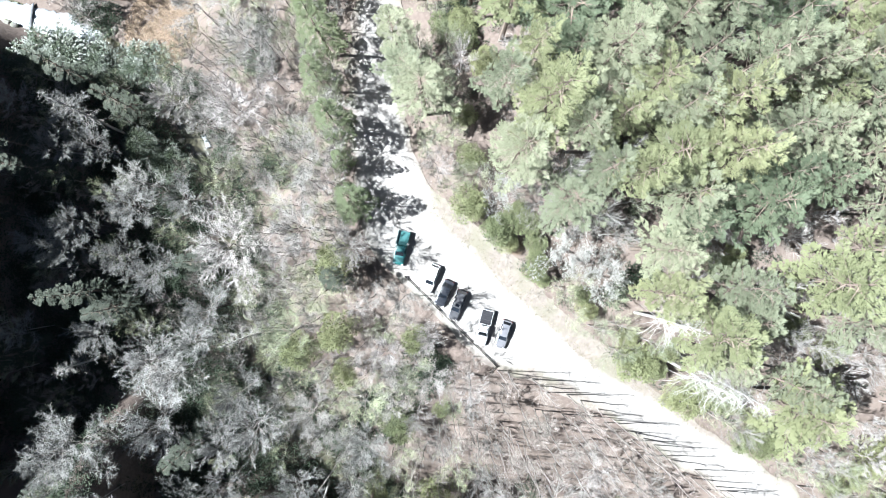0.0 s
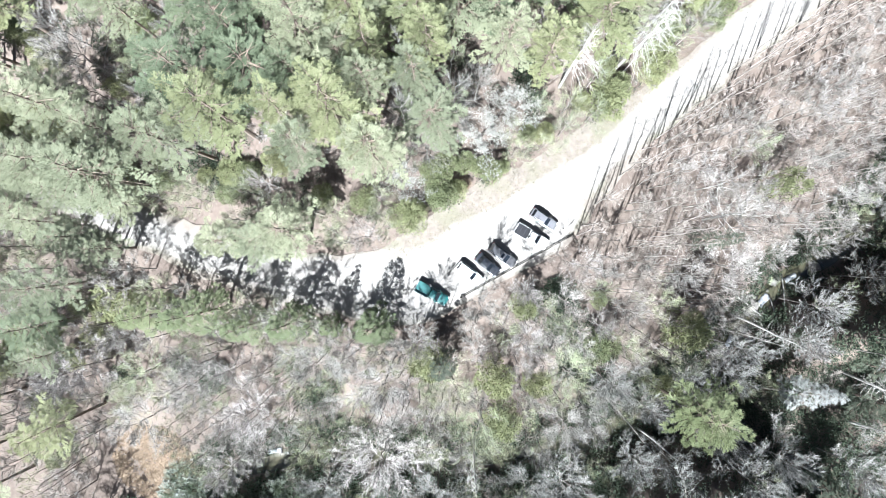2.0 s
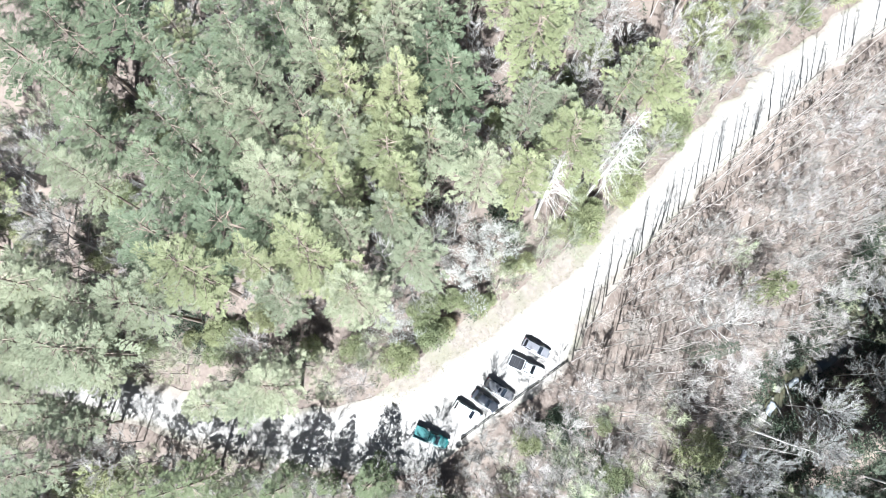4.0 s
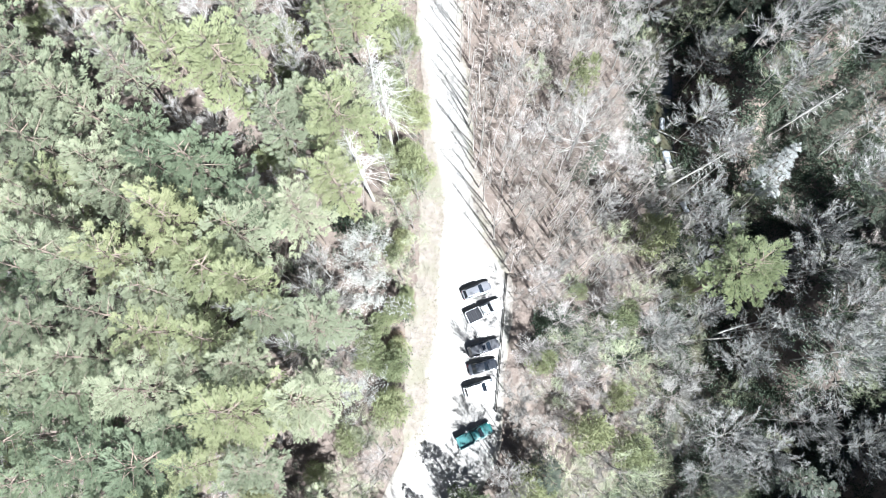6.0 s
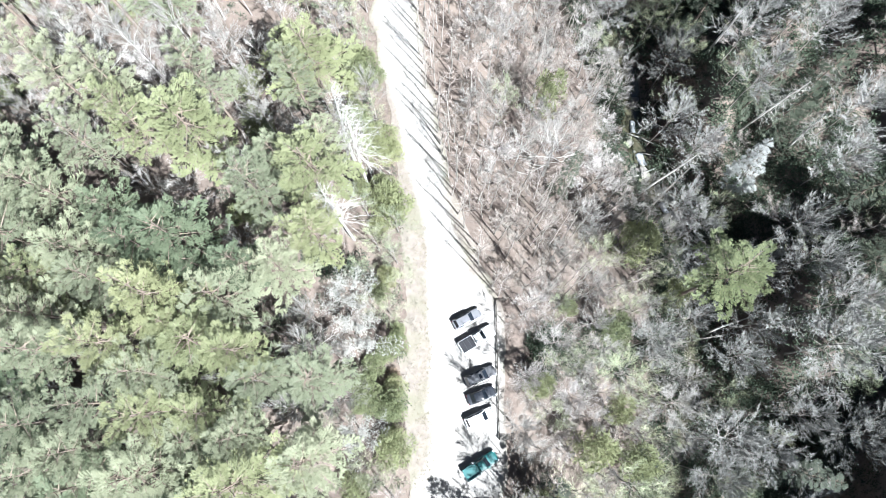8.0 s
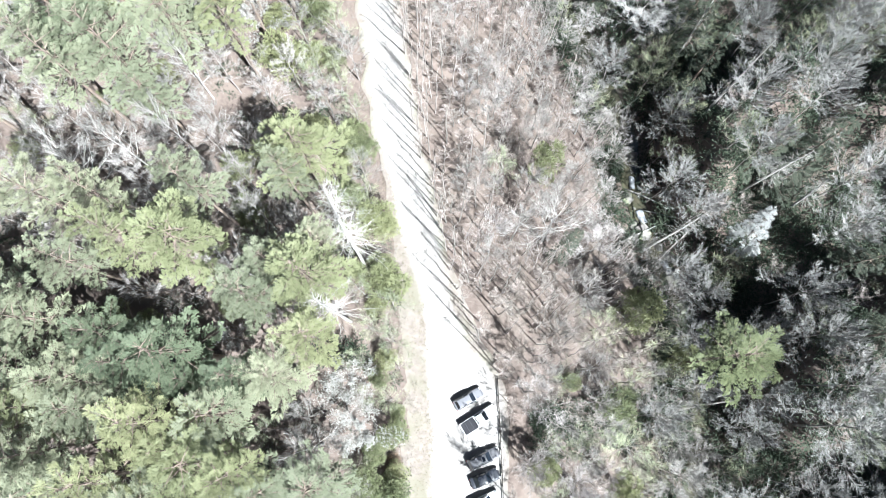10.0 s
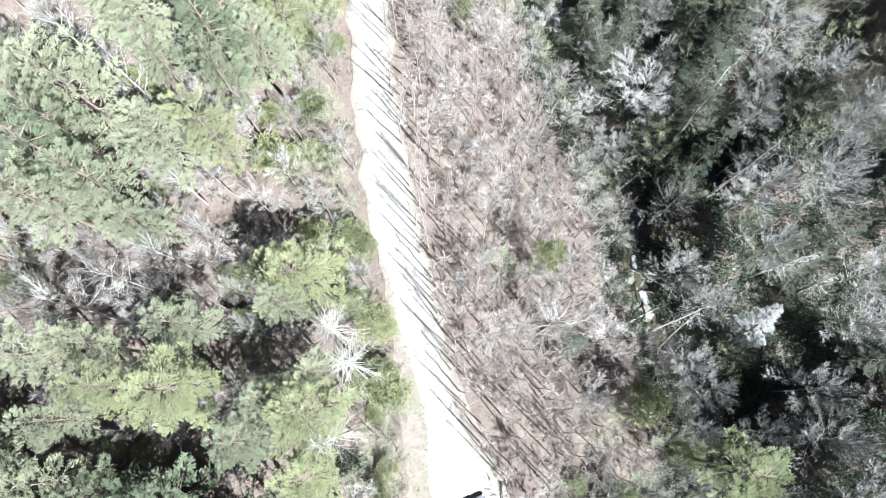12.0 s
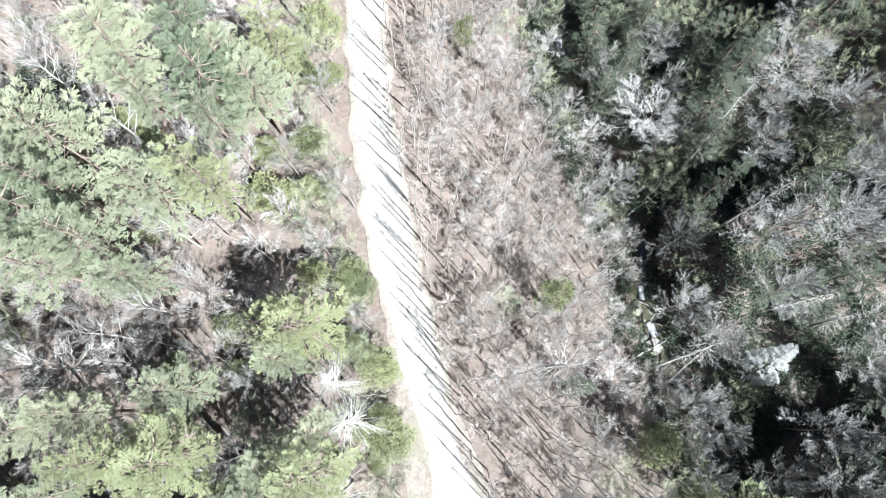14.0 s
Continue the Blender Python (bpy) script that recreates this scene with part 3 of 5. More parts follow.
def conifer(h, r, kind, low=None, blade=1.0):
    """Trunk, limbs and needles of a pine (open flat plumes, broad top) or a hemlock (dense cone)."""
    wood, arms, green = Soup(), Soup(), Soup()
    line = trunk_line(h, 0.015, 7, 0.18)
    wood.tube(line, [h * 0.0115 * (1 - 0.93 * i / 7) + 0.02 for i in range(8)], 7)
    pine = kind == "pine"
    low = low or (0.5 if pine else 0.2)
    count = 36 if pine else 40
    for i in range(count):
        t = low + (1 - low) * (i + rnd(0, 0.8)) / count
        p = along(line, t)
        u = (t - low) / (1 - low)
        reach = r * (rnd(0.8, 1.15) * math.sqrt(max(1 - u * u * 0.93, 0.02)) if pine else rnd(0.8, 1.15) * (1.02 - u) ** 0.85 + 0.12)
        reach *= rnd(0.7, 1.25)
        reach *= 0.72 + 0.28 * min(1, u * 4 + 0.35)
        a = i * 2.39996 + rnd(-0.35, 0.35)
        lift = (0.06 + 0.42 * u) if pine else (0.02 - 0.3 * (1 - u))
        d = heading(a, lift)
        q = p + d * reach
        q.z += reach * 0.06 if pine else -reach * 0.12
        arms.spike(p, q, 0.035 + 0.01 * reach)
        n = max(3, int(reach * 2.1))
        for k in range(n):
            w = (k + rnd(0.3, 1.0)) / n
            if w < 0.18:
                continue
            c = p.lerp(q, w)
            for side in (-1, 1):
                swing = a + side * rnd(0.55, 0.95)
                shoot = heading(swing, lift + rnd(-0.1, 0.15))
                long = (0.34 if pine else 0.42) * reach * (1.12 - w) + 0.25
                for m in range(1, 3 + (long > 1.0)):
                    f = m / (2 + (long > 1.0))
                    if u > 0.3:
                        plume(green, c + shoot * long * f, shoot, int(12 / blade), 0.28 * blade, 0.076 * blade)
                    else:
                        plume(green, c + shoot * long * f, shoot, 5, 0.42, 0.17)
        plume(green, q, d, int(12 / blade), 0.34 * blade, 0.085 * blade)
    plume(green, line[-1], Vector((0, 0, 1)), 16, 0.45, 0.09)
    return wood, arms, green


def bare_tree(h, r, fork=0.3, limbs=15, dense=10, slim=1.0, twig=0.015):
    """Trunk with limbs, and the twigs, of a leafless broad-leaved tree."""
    wood, twigs = Soup(), Soup()
    line = trunk_line(h * 0.84, 0.03, 7, 0.3)
    rad = [h * 0.0095 * slim * (1 - 0.92 * i / 7) + 0.012 for i in range(8)]
    wood.tube(line, rad, 6)
    for i in range(limbs):
        t = fork + (1 - fork) * (i + rnd(0, 0.9)) / limbs
        p = along(line, t)
        a = i * 2.39996 + rnd(-0.5, 0.5)
        u = (t - fork) / (1 - fork)
        reach = r * rnd(0.65, 1.2) * (1.15 - 0.5 * u)
        lift = rnd(0.35, 0.7) + 0.45 * u
        one = p + heading(a, lift) * reach * 0.4
        two = one + heading(a + rnd(-0.35, 0.35), lift + rnd(-0.25, 0.3)) * reach * 0.38
        end = two + heading(a + rnd(-0.5, 0.5), lift + rnd(-0.3, 0.4)) * reach * 0.36
        bones = [p, one, two, end]
        r0 = h * 0.0025 * slim * (1.1 - 0.5 * u)
        wood.tube(bones, [r0, r0 * 0.72, r0 * 0.45, 0.01], 3, False)
        for j in range(12):
            w = 0.16 + 0.84 * (j + rnd(0, 1)) / 12
            b = along(bones, w)
            turn = 1 if j % 2 else -1
            aa = a + rnd(0.35, 0.85) * turn
            ll = reach * rnd(0.3, 0.58) * (1.25 - 0.6 * w)
            lf = lift + rnd(-0.35, 0.35)
            e = b + heading(aa, lf) * ll
            wood.sliver(b, e, r0 * 0.22 + 0.01)
            for k in range(dense):
                f = 0.12 + 0.88 * (k + rnd(0, 1)) / dense
                x = b.lerp(e, f)
                y = x + heading(aa + rnd(0.35, 1.25) * (1 if k % 2 else -1), lf + rnd(-0.5, 0.7)) * rnd(0.3, 0.85)
                twigs.sliver(x, y, twig)
    return wood, twigs


def pole_tree(h):
    """A slim straight young trunk with a narrow leafless top."""
    wood, twigs = Soup(), Soup()
    line = trunk_line(h, 0.05, 6, 0.2)
    wood.tube(line, [0.105 * (1 - 0.66 * i / 6) for i in range(7)], 5)
    for i in range(17):
        t = 0.4 + 0.6 * (i + rnd(0, 0.9)) / 17
        p = along(line, t)
        a = i * 2.4 + rnd(-0.5, 0.5)
        e = p + heading(a, rnd(0.5, 1.0)) * rnd(1.0, 2.3) * (1.25 - 0.6 * t)
        wood.spike(p, e, 0.022)
        for k in range(8):
            x = p.lerp(e, 0.2 + 0.8 * (k + rnd(0, 1)) / 8)
            twigs.sliver(x, x + heading(a + rnd(-1.1, 1.1), rnd(0.1, 1.2)) * rnd(0.4, 1.0), 0.013)
    return wood, twigs


def snag_tree(h, spikes, reach, low=0.3):
    """A dead standing conifer: bleached trunk and long bare side branches that hang a little."""
    wood, arms = Soup(), Soup()
    line = trunk_line(h, 0.02, 8, 0.12)
    wood.tube(line, [h * 0.0095 * (1 - 0.9 * i / 8) + 0.025 for i in range(9)], 8)
    for i in range(spikes):
        t = low + (1 - low) * (i + rnd(0, 0.9)) / spikes
        p = along(line, t)
        a = i * 2.39996 + rnd(-0.5, 0.5)
        l = reach * rnd(0.4, 1.15) * min(1.0, 2.4 * (1.1 - t))
        m = p + heading(a, rnd(-0.2, 0.25)) * l * 0.55
        e = m + heading(a + rnd(-0.35, 0.35), rnd(-0.7, 0.15)) * l * 0.5
        arms.tube([p, m, e], [0.03 if reach > 3 else 0.02, 0.02 if reach > 3 else 0.014, 0.007], 3, False)
        for k in range(5):
            x = p.lerp(m, rnd(0.5, 1.0)) if k % 2 else m.lerp(e, rnd(0.0, 0.8))
            arms.spike(x, x + heading(a + rnd(0.3, 0.9) * (1 if k % 3 else -1), rnd(-0.6, 0.3)) * rnd(0.4, 1.2), 0.011)
    return wood, arms


def bushy(r, h, leaves):
    """Stems and leaves of a broad evergreen or small conifer with an uneven, lumpy crown."""
    wood, green = Soup(), Soup()
    lumps = []
    for i in range(9):
        a, t = i * 2.4 + rnd(-0.4, 0.4), (i + 0.5) / 9
        c = Vector((math.cos(a) * r * 0.62 * math.sqrt(1 - t * 0.75), math.sin(a) * r * 0.62 * math.sqrt(1 - t * 0.75), h * (0.35 + 0.55 * t)))
        lumps.append((c, r * rnd(0.3, 0.5)))
        wood.tube([Vector((0, 0, -0.3)), c * 0.5 + Vector((0, 0, 0.2)), c], [0.09, 0.06, 0.02], 4, False)
    for i in range(leaves):
        c, q = lumps[i % 9]
        a, l = rnd(0, 6.28), rnd(-0.5, 1.4)
        n = heading(a, l)
        p = c + n * q * rnd(0.55, 1.1)
        e = (n + Vector((rnd(-1, 1), rnd(-1, 1), rnd(-0.3, 0.5)))).normalized()
        green.fan(p, e, e.cross(Vector((rnd(-0.3, 0.3), rnd(-0.3, 0.3), 1))).normalized(), rnd(0.24, 0.42), rnd(0.08, 0.14))
    return wood, green


def shapes(name, category, builds, parts, mats, labels):
    """Parent Empties with their part meshes, not yet placed: one for each grown shape."""
    made = []
    for soups in builds:
        made.append([s.mesh(p, m) for s, p, m in zip(soups, parts, mats)])
    return name, category, made, parts, labels


def plant(kind, n, x, y, height, radius, size, group, turn=None, label=None):
    """Shape n of a kind at x, y: size is that of the shape as grown."""
    name, category, made, parts, labels = kind
    ob = new(name)
    ob.empty_display_size = 0.5
    tagged(ob, label or labels[n % len(labels)], category, group)
    for me, p in zip(made[n % len(made)], parts):
        leafy = piece(p, me, ob)
        if p in ("twig_crown", "branch_tier", "woody_base", "blossom", "limb_whorl"):
            leafy["kind"] = "stuff"
    turn = rnd(0, 360) if turn is None else turn
    ob.matrix_world = pose(x, y, spot(x, y), 0, 0, turn) @ Matrix.Diagonal((radius / size[1], radius / size[1], height / size[0], 1))
    return ob


PINE_SIZE, HEM_SIZE, BARE_SIZE, SYC_SIZE, LAUREL_SIZE = (28, 4.2), (22, 3.8), (18, 4.0), (22, 5.2), (7, 2.6)
BUD_SIZE, YOUNG_SIZE = (15, 3.4), (9, 2.3)
pine_parts, pine_group = ("trunk", "limb_whorl", "crown"), "pines of the hillside"
white_pine = shapes("white_pine", "pine tree", [conifer(*PINE_SIZE, "pine") for _ in range(4)], pine_parts, (M_PINEBARK, M_PINEBARK, M_PINE),
                    ["tall pale-green white pine with open plumed crown"])
golden_pine = shapes("white_pine", "pine tree", [conifer(*PINE_SIZE, "pine") for _ in range(3)], pine_parts, (M_PINEBARK, M_PINEBARK, M_GOLDPINE),
                     ["tall yellow-green pine with broad plumed crown"])
blue_pine = shapes("white_pine", "pine tree", [conifer(*PINE_SIZE, "pine") for _ in range(2)], pine_parts, (M_PINEBARK, M_PINEBARK, M_BLUEPINE),
                   ["tall blue-green pine with dense shaggy crown"])
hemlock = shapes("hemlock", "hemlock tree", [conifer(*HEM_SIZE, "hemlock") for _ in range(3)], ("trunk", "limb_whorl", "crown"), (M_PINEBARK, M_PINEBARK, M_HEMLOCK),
                 ["dark green hemlock, coloured deeper for shade, with dense conical crown"])
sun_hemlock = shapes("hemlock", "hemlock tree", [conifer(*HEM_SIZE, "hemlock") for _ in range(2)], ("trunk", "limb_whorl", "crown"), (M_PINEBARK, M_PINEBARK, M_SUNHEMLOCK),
                     ["hemlock coloured bright yellow-green for sunlight, with full conical crown"])
tall_pine = shapes("white_pine", "pine tree", [conifer(*PINE_SIZE, "pine", 0.72)], pine_parts, (M_PINEBARK, M_PINEBARK, M_SUNHEMLOCK),
                   ["very tall bright-green pine with a star-shaped top"])
hardwood = shapes("bare_hardwood", "bare tree", [bare_tree(*BARE_SIZE, 0.32, 15, 14, 0.8, 0.018) for _ in range(6)], ("trunk", "twig_crown"), (M_BARK, M_TWIG),
                  ["leafless grey hardwood tree with fine twiggy crown", "bare winter hardwood with spreading grey limbs"])
budding = shapes("budding_hardwood", "bare tree", [bare_tree(15, 3.4, 0.25, 14, 12, 0.8) for _ in range(5)], ("trunk", "twig_crown"), (M_BARK, M_BUD),
                 ["hardwood tree with fuzzy grey-green budding crown"])
POPLAR_SIZE = (22, 4.8)
poplar = shapes("bare_poplar", "bare tree", [bare_tree(*POPLAR_SIZE, 0.48, 20, 27, 0.55, 0.02) for _ in range(5)], ("trunk", "twig_crown"), (M_BARK, M_GORGETWIG),
                ["tall leafless tree with rounded fuzzy grey crown in the gorge"])
thicket = shapes("bare_hardwood", "bare tree", [bare_tree(*POPLAR_SIZE, 0.36, 20, 27, 0.6, 0.021) for _ in range(4)], ("trunk", "twig_crown"), (M_BARK, M_TWIG),
                 ["leafless hardwood with a dense pale-grey twiggy crown"])
young = shapes("young_hardwood", "bare tree", [bare_tree(9, 2.3, 0.2, 10, 8) for _ in range(5)], ("trunk", "twig_crown"), (M_BARK, M_BROWNTWIG),
               ["young leafless tree with brownish grey twigs"])
def blossoming(h, r):
    wood, twigs = bare_tree(h, r, 0.2, 13, 5)
    bloom = Soup()
    for i in range(0, len(twigs.v), 3):
        for _ in range(9):
            p = twigs.v[i].lerp(twigs.v[i + 2], rnd(0.0, 1.05))
            e = heading(rnd(0, 6.28), rnd(-0.3, 1.2))
            bloom.fan(p, e, e.cross(Vector((rnd(-0.4, 0.4), 0.1, 1))).normalized(), rnd(0.08, 0.17), rnd(0.04, 0.08))
    return wood, twigs, bloom


M_BLOOM = material("pale_blossom", (0.275, 0.27, 0.248), (0.22, 0.217, 0.197), 0.8, 0.8, per_island=0.2, leaf=0.4)
BLOOM_SIZE = (11, 3.6)
serviceberry = shapes("flowering_tree", "flowering tree", [blossoming(*BLOOM_SIZE) for _ in range(2)], ("trunk", "twig_crown", "blossom"), (M_BARK, M_TWIG, M_BLOOM),
                      ["small tree covered in pale whitish spring blossom"])
M_WHITENED = material("whitened_needles", (0.27, 0.273, 0.265), (0.22, 0.224, 0.215), 0.8, 0.8, per_island=0.05, leaf=0.4)
whitened_cedar = shapes("whitened_cedar", "conifer", [conifer(18, 2.2, "hemlock", 0.4, 0.6)], ("trunk", "limb_whorl", "crown"), (M_BARK, M_BARK, M_WHITENED),
                        ["dense conifer with a fluffy pale-whitish crown"])
sycamore = shapes("sycamore", "bare tree", [bare_tree(*SYC_SIZE, 0.3, 20, 17, 1.05) for _ in range(3)], ("trunk", "twig_crown"), (M_PALE, M_TWIG),
                  ["large leafless tree with pale whitish limbs"])
laurel = shapes("evergreen_sapling", "small tree", [bushy(2.6, 7, 2600) for _ in range(4)], ("woody_base", "crown"), (M_BARK, M_LAUREL),
                ["small yellow-green evergreen tree in the understorey"])
M_RHODOLIT = material("leathery_green_leaves", (0.034, 0.046, 0.024), (0.024, 0.033, 0.018), 0.6, 0.5, per_object=0.2, per_island=0.3, leaf=0.2)
RHODO_SIZE = (4, 2.8)
rhododendron = shapes("rhododendron", "shrub", [bushy(2.8, 4, 2600) for _ in range(3)], ("woody_base", "crown"), (M_BARK, M_RHODOLIT),
                      ["broad dark-green rhododendron thicket in the gorge"])
M_BRACKEN = material("dead_bracken_fronds", (0.185, 0.138, 0.097), (0.14, 0.104, 0.073), 0.5, 0.85, per_island=0.12, leaf=0.25)
russet = shapes("dry_shrub", "shrub", [bushy(2.6, 7, 900)], ("woody_base", "crown"), (M_BARK, M_BRACKEN), ["low russet-brown shrub"])
sapling = shapes("slim_tree", "bare tree", [pole_tree(15) for _ in range(6)], ("trunk", "twig_crown"), (M_POLE, M_BROWNTWIG),
                 ["slim straight leafless tree on leaf litter"])

SNAGS = [(-10.2, 40.8, 27, 0, 0), (-8.4, 36.4, 30, 0.3, 0.4), (-11.0, 27.7, 27, -0.3, 0.5), (51.7, 56.7, 24, 2.0, 1.2), (50.1, 68.5, 25, 3, 5),
         (54.7, 42.2, 20, 3.1, 0.1), (40.0, 36.0, 18, 9, 3), (19.6, -57.8, 25, 0, -3), (53.0, -36.6, 17, -1, 1), (29.4, -15.8, 24, 3, -2), (63.2, 38.7, 14, -1, 0.8)]
taken = [(x, y, 2.5) for x, y, *_ in SNAGS]


def free(x, y, r):
    return all((x - a) ** 2 + (y - b) ** 2 > (0.5 * (r + c)) ** 2 for a, b, c in taken)


for n, (x, y, r) in enumerate(GORGE):
    plant(poplar, n, x, y, 20 + 0.9 * r + rnd(-1.5, 1.5), r * 1.08, POPLAR_SIZE, "poplars of the gorge")
    taken.append((x, y, r))
for spec, kind, size, group in ((PINES, white_pine, PINE_SIZE, pine_group), (GOLDPINES, golden_pine, PINE_SIZE, pine_group),
                                (BLUEPINES, blue_pine, PINE_SIZE, pine_group), (HEMLOCKS, hemlock, HEM_SIZE, "hemlocks"),
                                (BARE, hardwood, BARE_SIZE, "bare hardwoods"), (SYCAMORES, sycamore, SYC_SIZE, "pale-limbed trees"),
                                (LAURELS, laurel, LAUREL_SIZE, "evergreen saplings"), (BLOSSOMS, serviceberry, BLOOM_SIZE, "flowering trees"),
                                (RHODOS, rhododendron, RHODO_SIZE, "rhododendron thickets"), (BUDDING, budding, BUD_SIZE, "budding hardwoods")):
    for n, (x, y, h, r) in enumerate(spec):
        if x > 30 and any(math.hypot(x - a, y - b) < 0.62 * (r + c) for a, b, c in GORGE):
            continue
        if kind in (hardwood, sycamore) and land(x, y)[3][0] > 0:
            plant(poplar, n, x, y, rnd(21, 27) if -10 < y < 62 else rnd(15, 18), r, POPLAR_SIZE, "poplars of the gorge")
            taken.append((x, y, r))
            continue
        if kind is hardwood and y < 8 and land(x, y)[2][0] > 0:
            plant(thicket, n, x, y, h * rnd(0.88, 1.05), r * 1.08, POPLAR_SIZE, "bare hardwoods")
            taken.append((x, y, r))
            continue
        # hemlocks at x < 20, and very tall ones, take the sunlit green
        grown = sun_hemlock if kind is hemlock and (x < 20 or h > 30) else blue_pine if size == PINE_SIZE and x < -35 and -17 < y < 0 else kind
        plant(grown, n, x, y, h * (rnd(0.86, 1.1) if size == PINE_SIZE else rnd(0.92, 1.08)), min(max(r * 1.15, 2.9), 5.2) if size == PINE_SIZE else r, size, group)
        taken.append((x, y, r))

plant(tall_pine, 0, 40.2, 15.3, 38, 4.7, PINE_SIZE, "tall pines of the gorge")
taken.append((40.2, 15.3, 4))

cedar = plant(whitened_cedar, 0, 52.6, 31.6, 20, 2.4, (18, 2.2), "whitened conifers")
cedar.matrix_world = cedar.matrix_world @ Matrix.Rotation(radians(13), 4, cedar.matrix_world.to_3x3().inverted() @ Vector((-1, 0.15, 0)))
taken.append((52.6, 33.0, 3))

# trees along the shaded lower road
random.seed(4)
for i in range(2, 62):
    if RD[i, 1] > -12:
        break
    t = RD[i + 1, :2] - RD[i - 1, :2]
    t = t / np.hypot(*t)
    narrow = RD[i, 0] < -31
    if -31 < RD[i, 0] < -15:
        continue
    if not narrow and i % 2:
        continue
    for side in (1, -1) if narrow else (1,):
        o = side * (RD[i, 2] + (rnd(1.0, 2.2) if narrow else rnd(2.0, 4.5)))
        x, y = RD[i, 0] + t[1] * o, RD[i, 1] - t[0] * o
        if narrow and i % 2:
            plant(white_pine, i, x, y, rnd(17, 24), rnd(3.0, 3.8), PINE_SIZE, "pines of the hillside")
        elif i % 4:
            plant(hardwood, i, x, y, rnd(12, 17), rnd(2.8, 3.6), BARE_SIZE, "bare hardwoods")
        else:
            plant(budding, i, x, y, rnd(11, 16), rnd(2.8, 3.6), BUD_SIZE, "budding hardwoods")
        taken.append((x, y, 2.4))

# evergreens, most of them added only to shade the teal truck and the bend, and shrubs of the verge
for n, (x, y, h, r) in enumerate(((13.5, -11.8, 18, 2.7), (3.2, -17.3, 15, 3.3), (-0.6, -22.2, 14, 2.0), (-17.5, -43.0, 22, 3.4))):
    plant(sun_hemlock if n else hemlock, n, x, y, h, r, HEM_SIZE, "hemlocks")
    taken.append((x, y, r))
for n, (x, y, h, r) in enumerate(((-14.9, -17.4, 24, 4.4), (-16.4, -22.8, 20, 3.4), (-19.8, -26.6, 21, 3.2))):
    plant(white_pine, n, x, y, h, r, PINE_SIZE, pine_group)
    taken.append((x, y, r))
for n, (x, y, h, r) in enumerate(((-8.1, 2.4, 3.0, 2.0), (-8.0, -1.6, 3.2, 2.0), (-6.0, 14.0, 1.4, 1.3), (-8.4, 10.4, 2.0, 1.6),
                                 (-4.6, 42.0, 4.5, 2.3), (-5.6, 33.3, 4.0, 2.2), (-7.4, 29.4, 3.0, 1.8), (-11.4, 3.6, 3.5, 2.2), (-7.3, 7.3, 1.6, 1.4))):
    plant(russet if n == 8 else laurel, n, x, y, h, r, LAUREL_SIZE, "evergreen saplings", label="low russet-brown dead-leaved shrub on the road verge" if n == 8 else "rounded evergreen shrub growing on the road verge")
    taken.append((x, y, r))

for n, (x, y, h, r) in enumerate(((12.9, -5.6, 7, 2.9), (16.3, -6.2, 8, 2.6), (12.6, 1.5, 6, 2.4), (14.4, 4.6, 7, 2.6))):
    plant(hardwood, n, x, y, h, r, BARE_SIZE, "bare hardwoods")
    taken.append((x, y, r))

# a line of slim trees close to the road's downhill edge
edge_slim = 0
y = 19.0
while y < 112:
    i = int(np.argmin(abs(RD[:, 1] - y)))
    x = RD[i, 0] + RD[i, 2] + rnd(0.2, 1.3)
    plant(sapling, edge_slim, x, y, rnd(10, 16), rnd(0.9, 1.25), (15, 1.0), "slim trees by the road", label="slim straight leafless tree at the road's edge")
    taken.append((x, y, 0.9))
    edge_slim += 1
    y += rnd(1.2, 5.2) if y > 30 else rnd(1.8, 4.8)

# the rest of the forest between them
random.seed(11)
LIMIT = {"pine": 190, "bare": 430, "bud": 380, "young": 230, "slim": 230, "laurel": 140, "hem": 46, "poplar": 34}
made = dict.fromkeys(LIMIT, 0) | {"slim": edge_slim, "pine": len(PINES + GOLDPINES + BLUEPINES), "bare": len(BARE), "bud": len(BUDDING), "laurel": len(LAURELS), "hem": len(HEMLOCKS)}
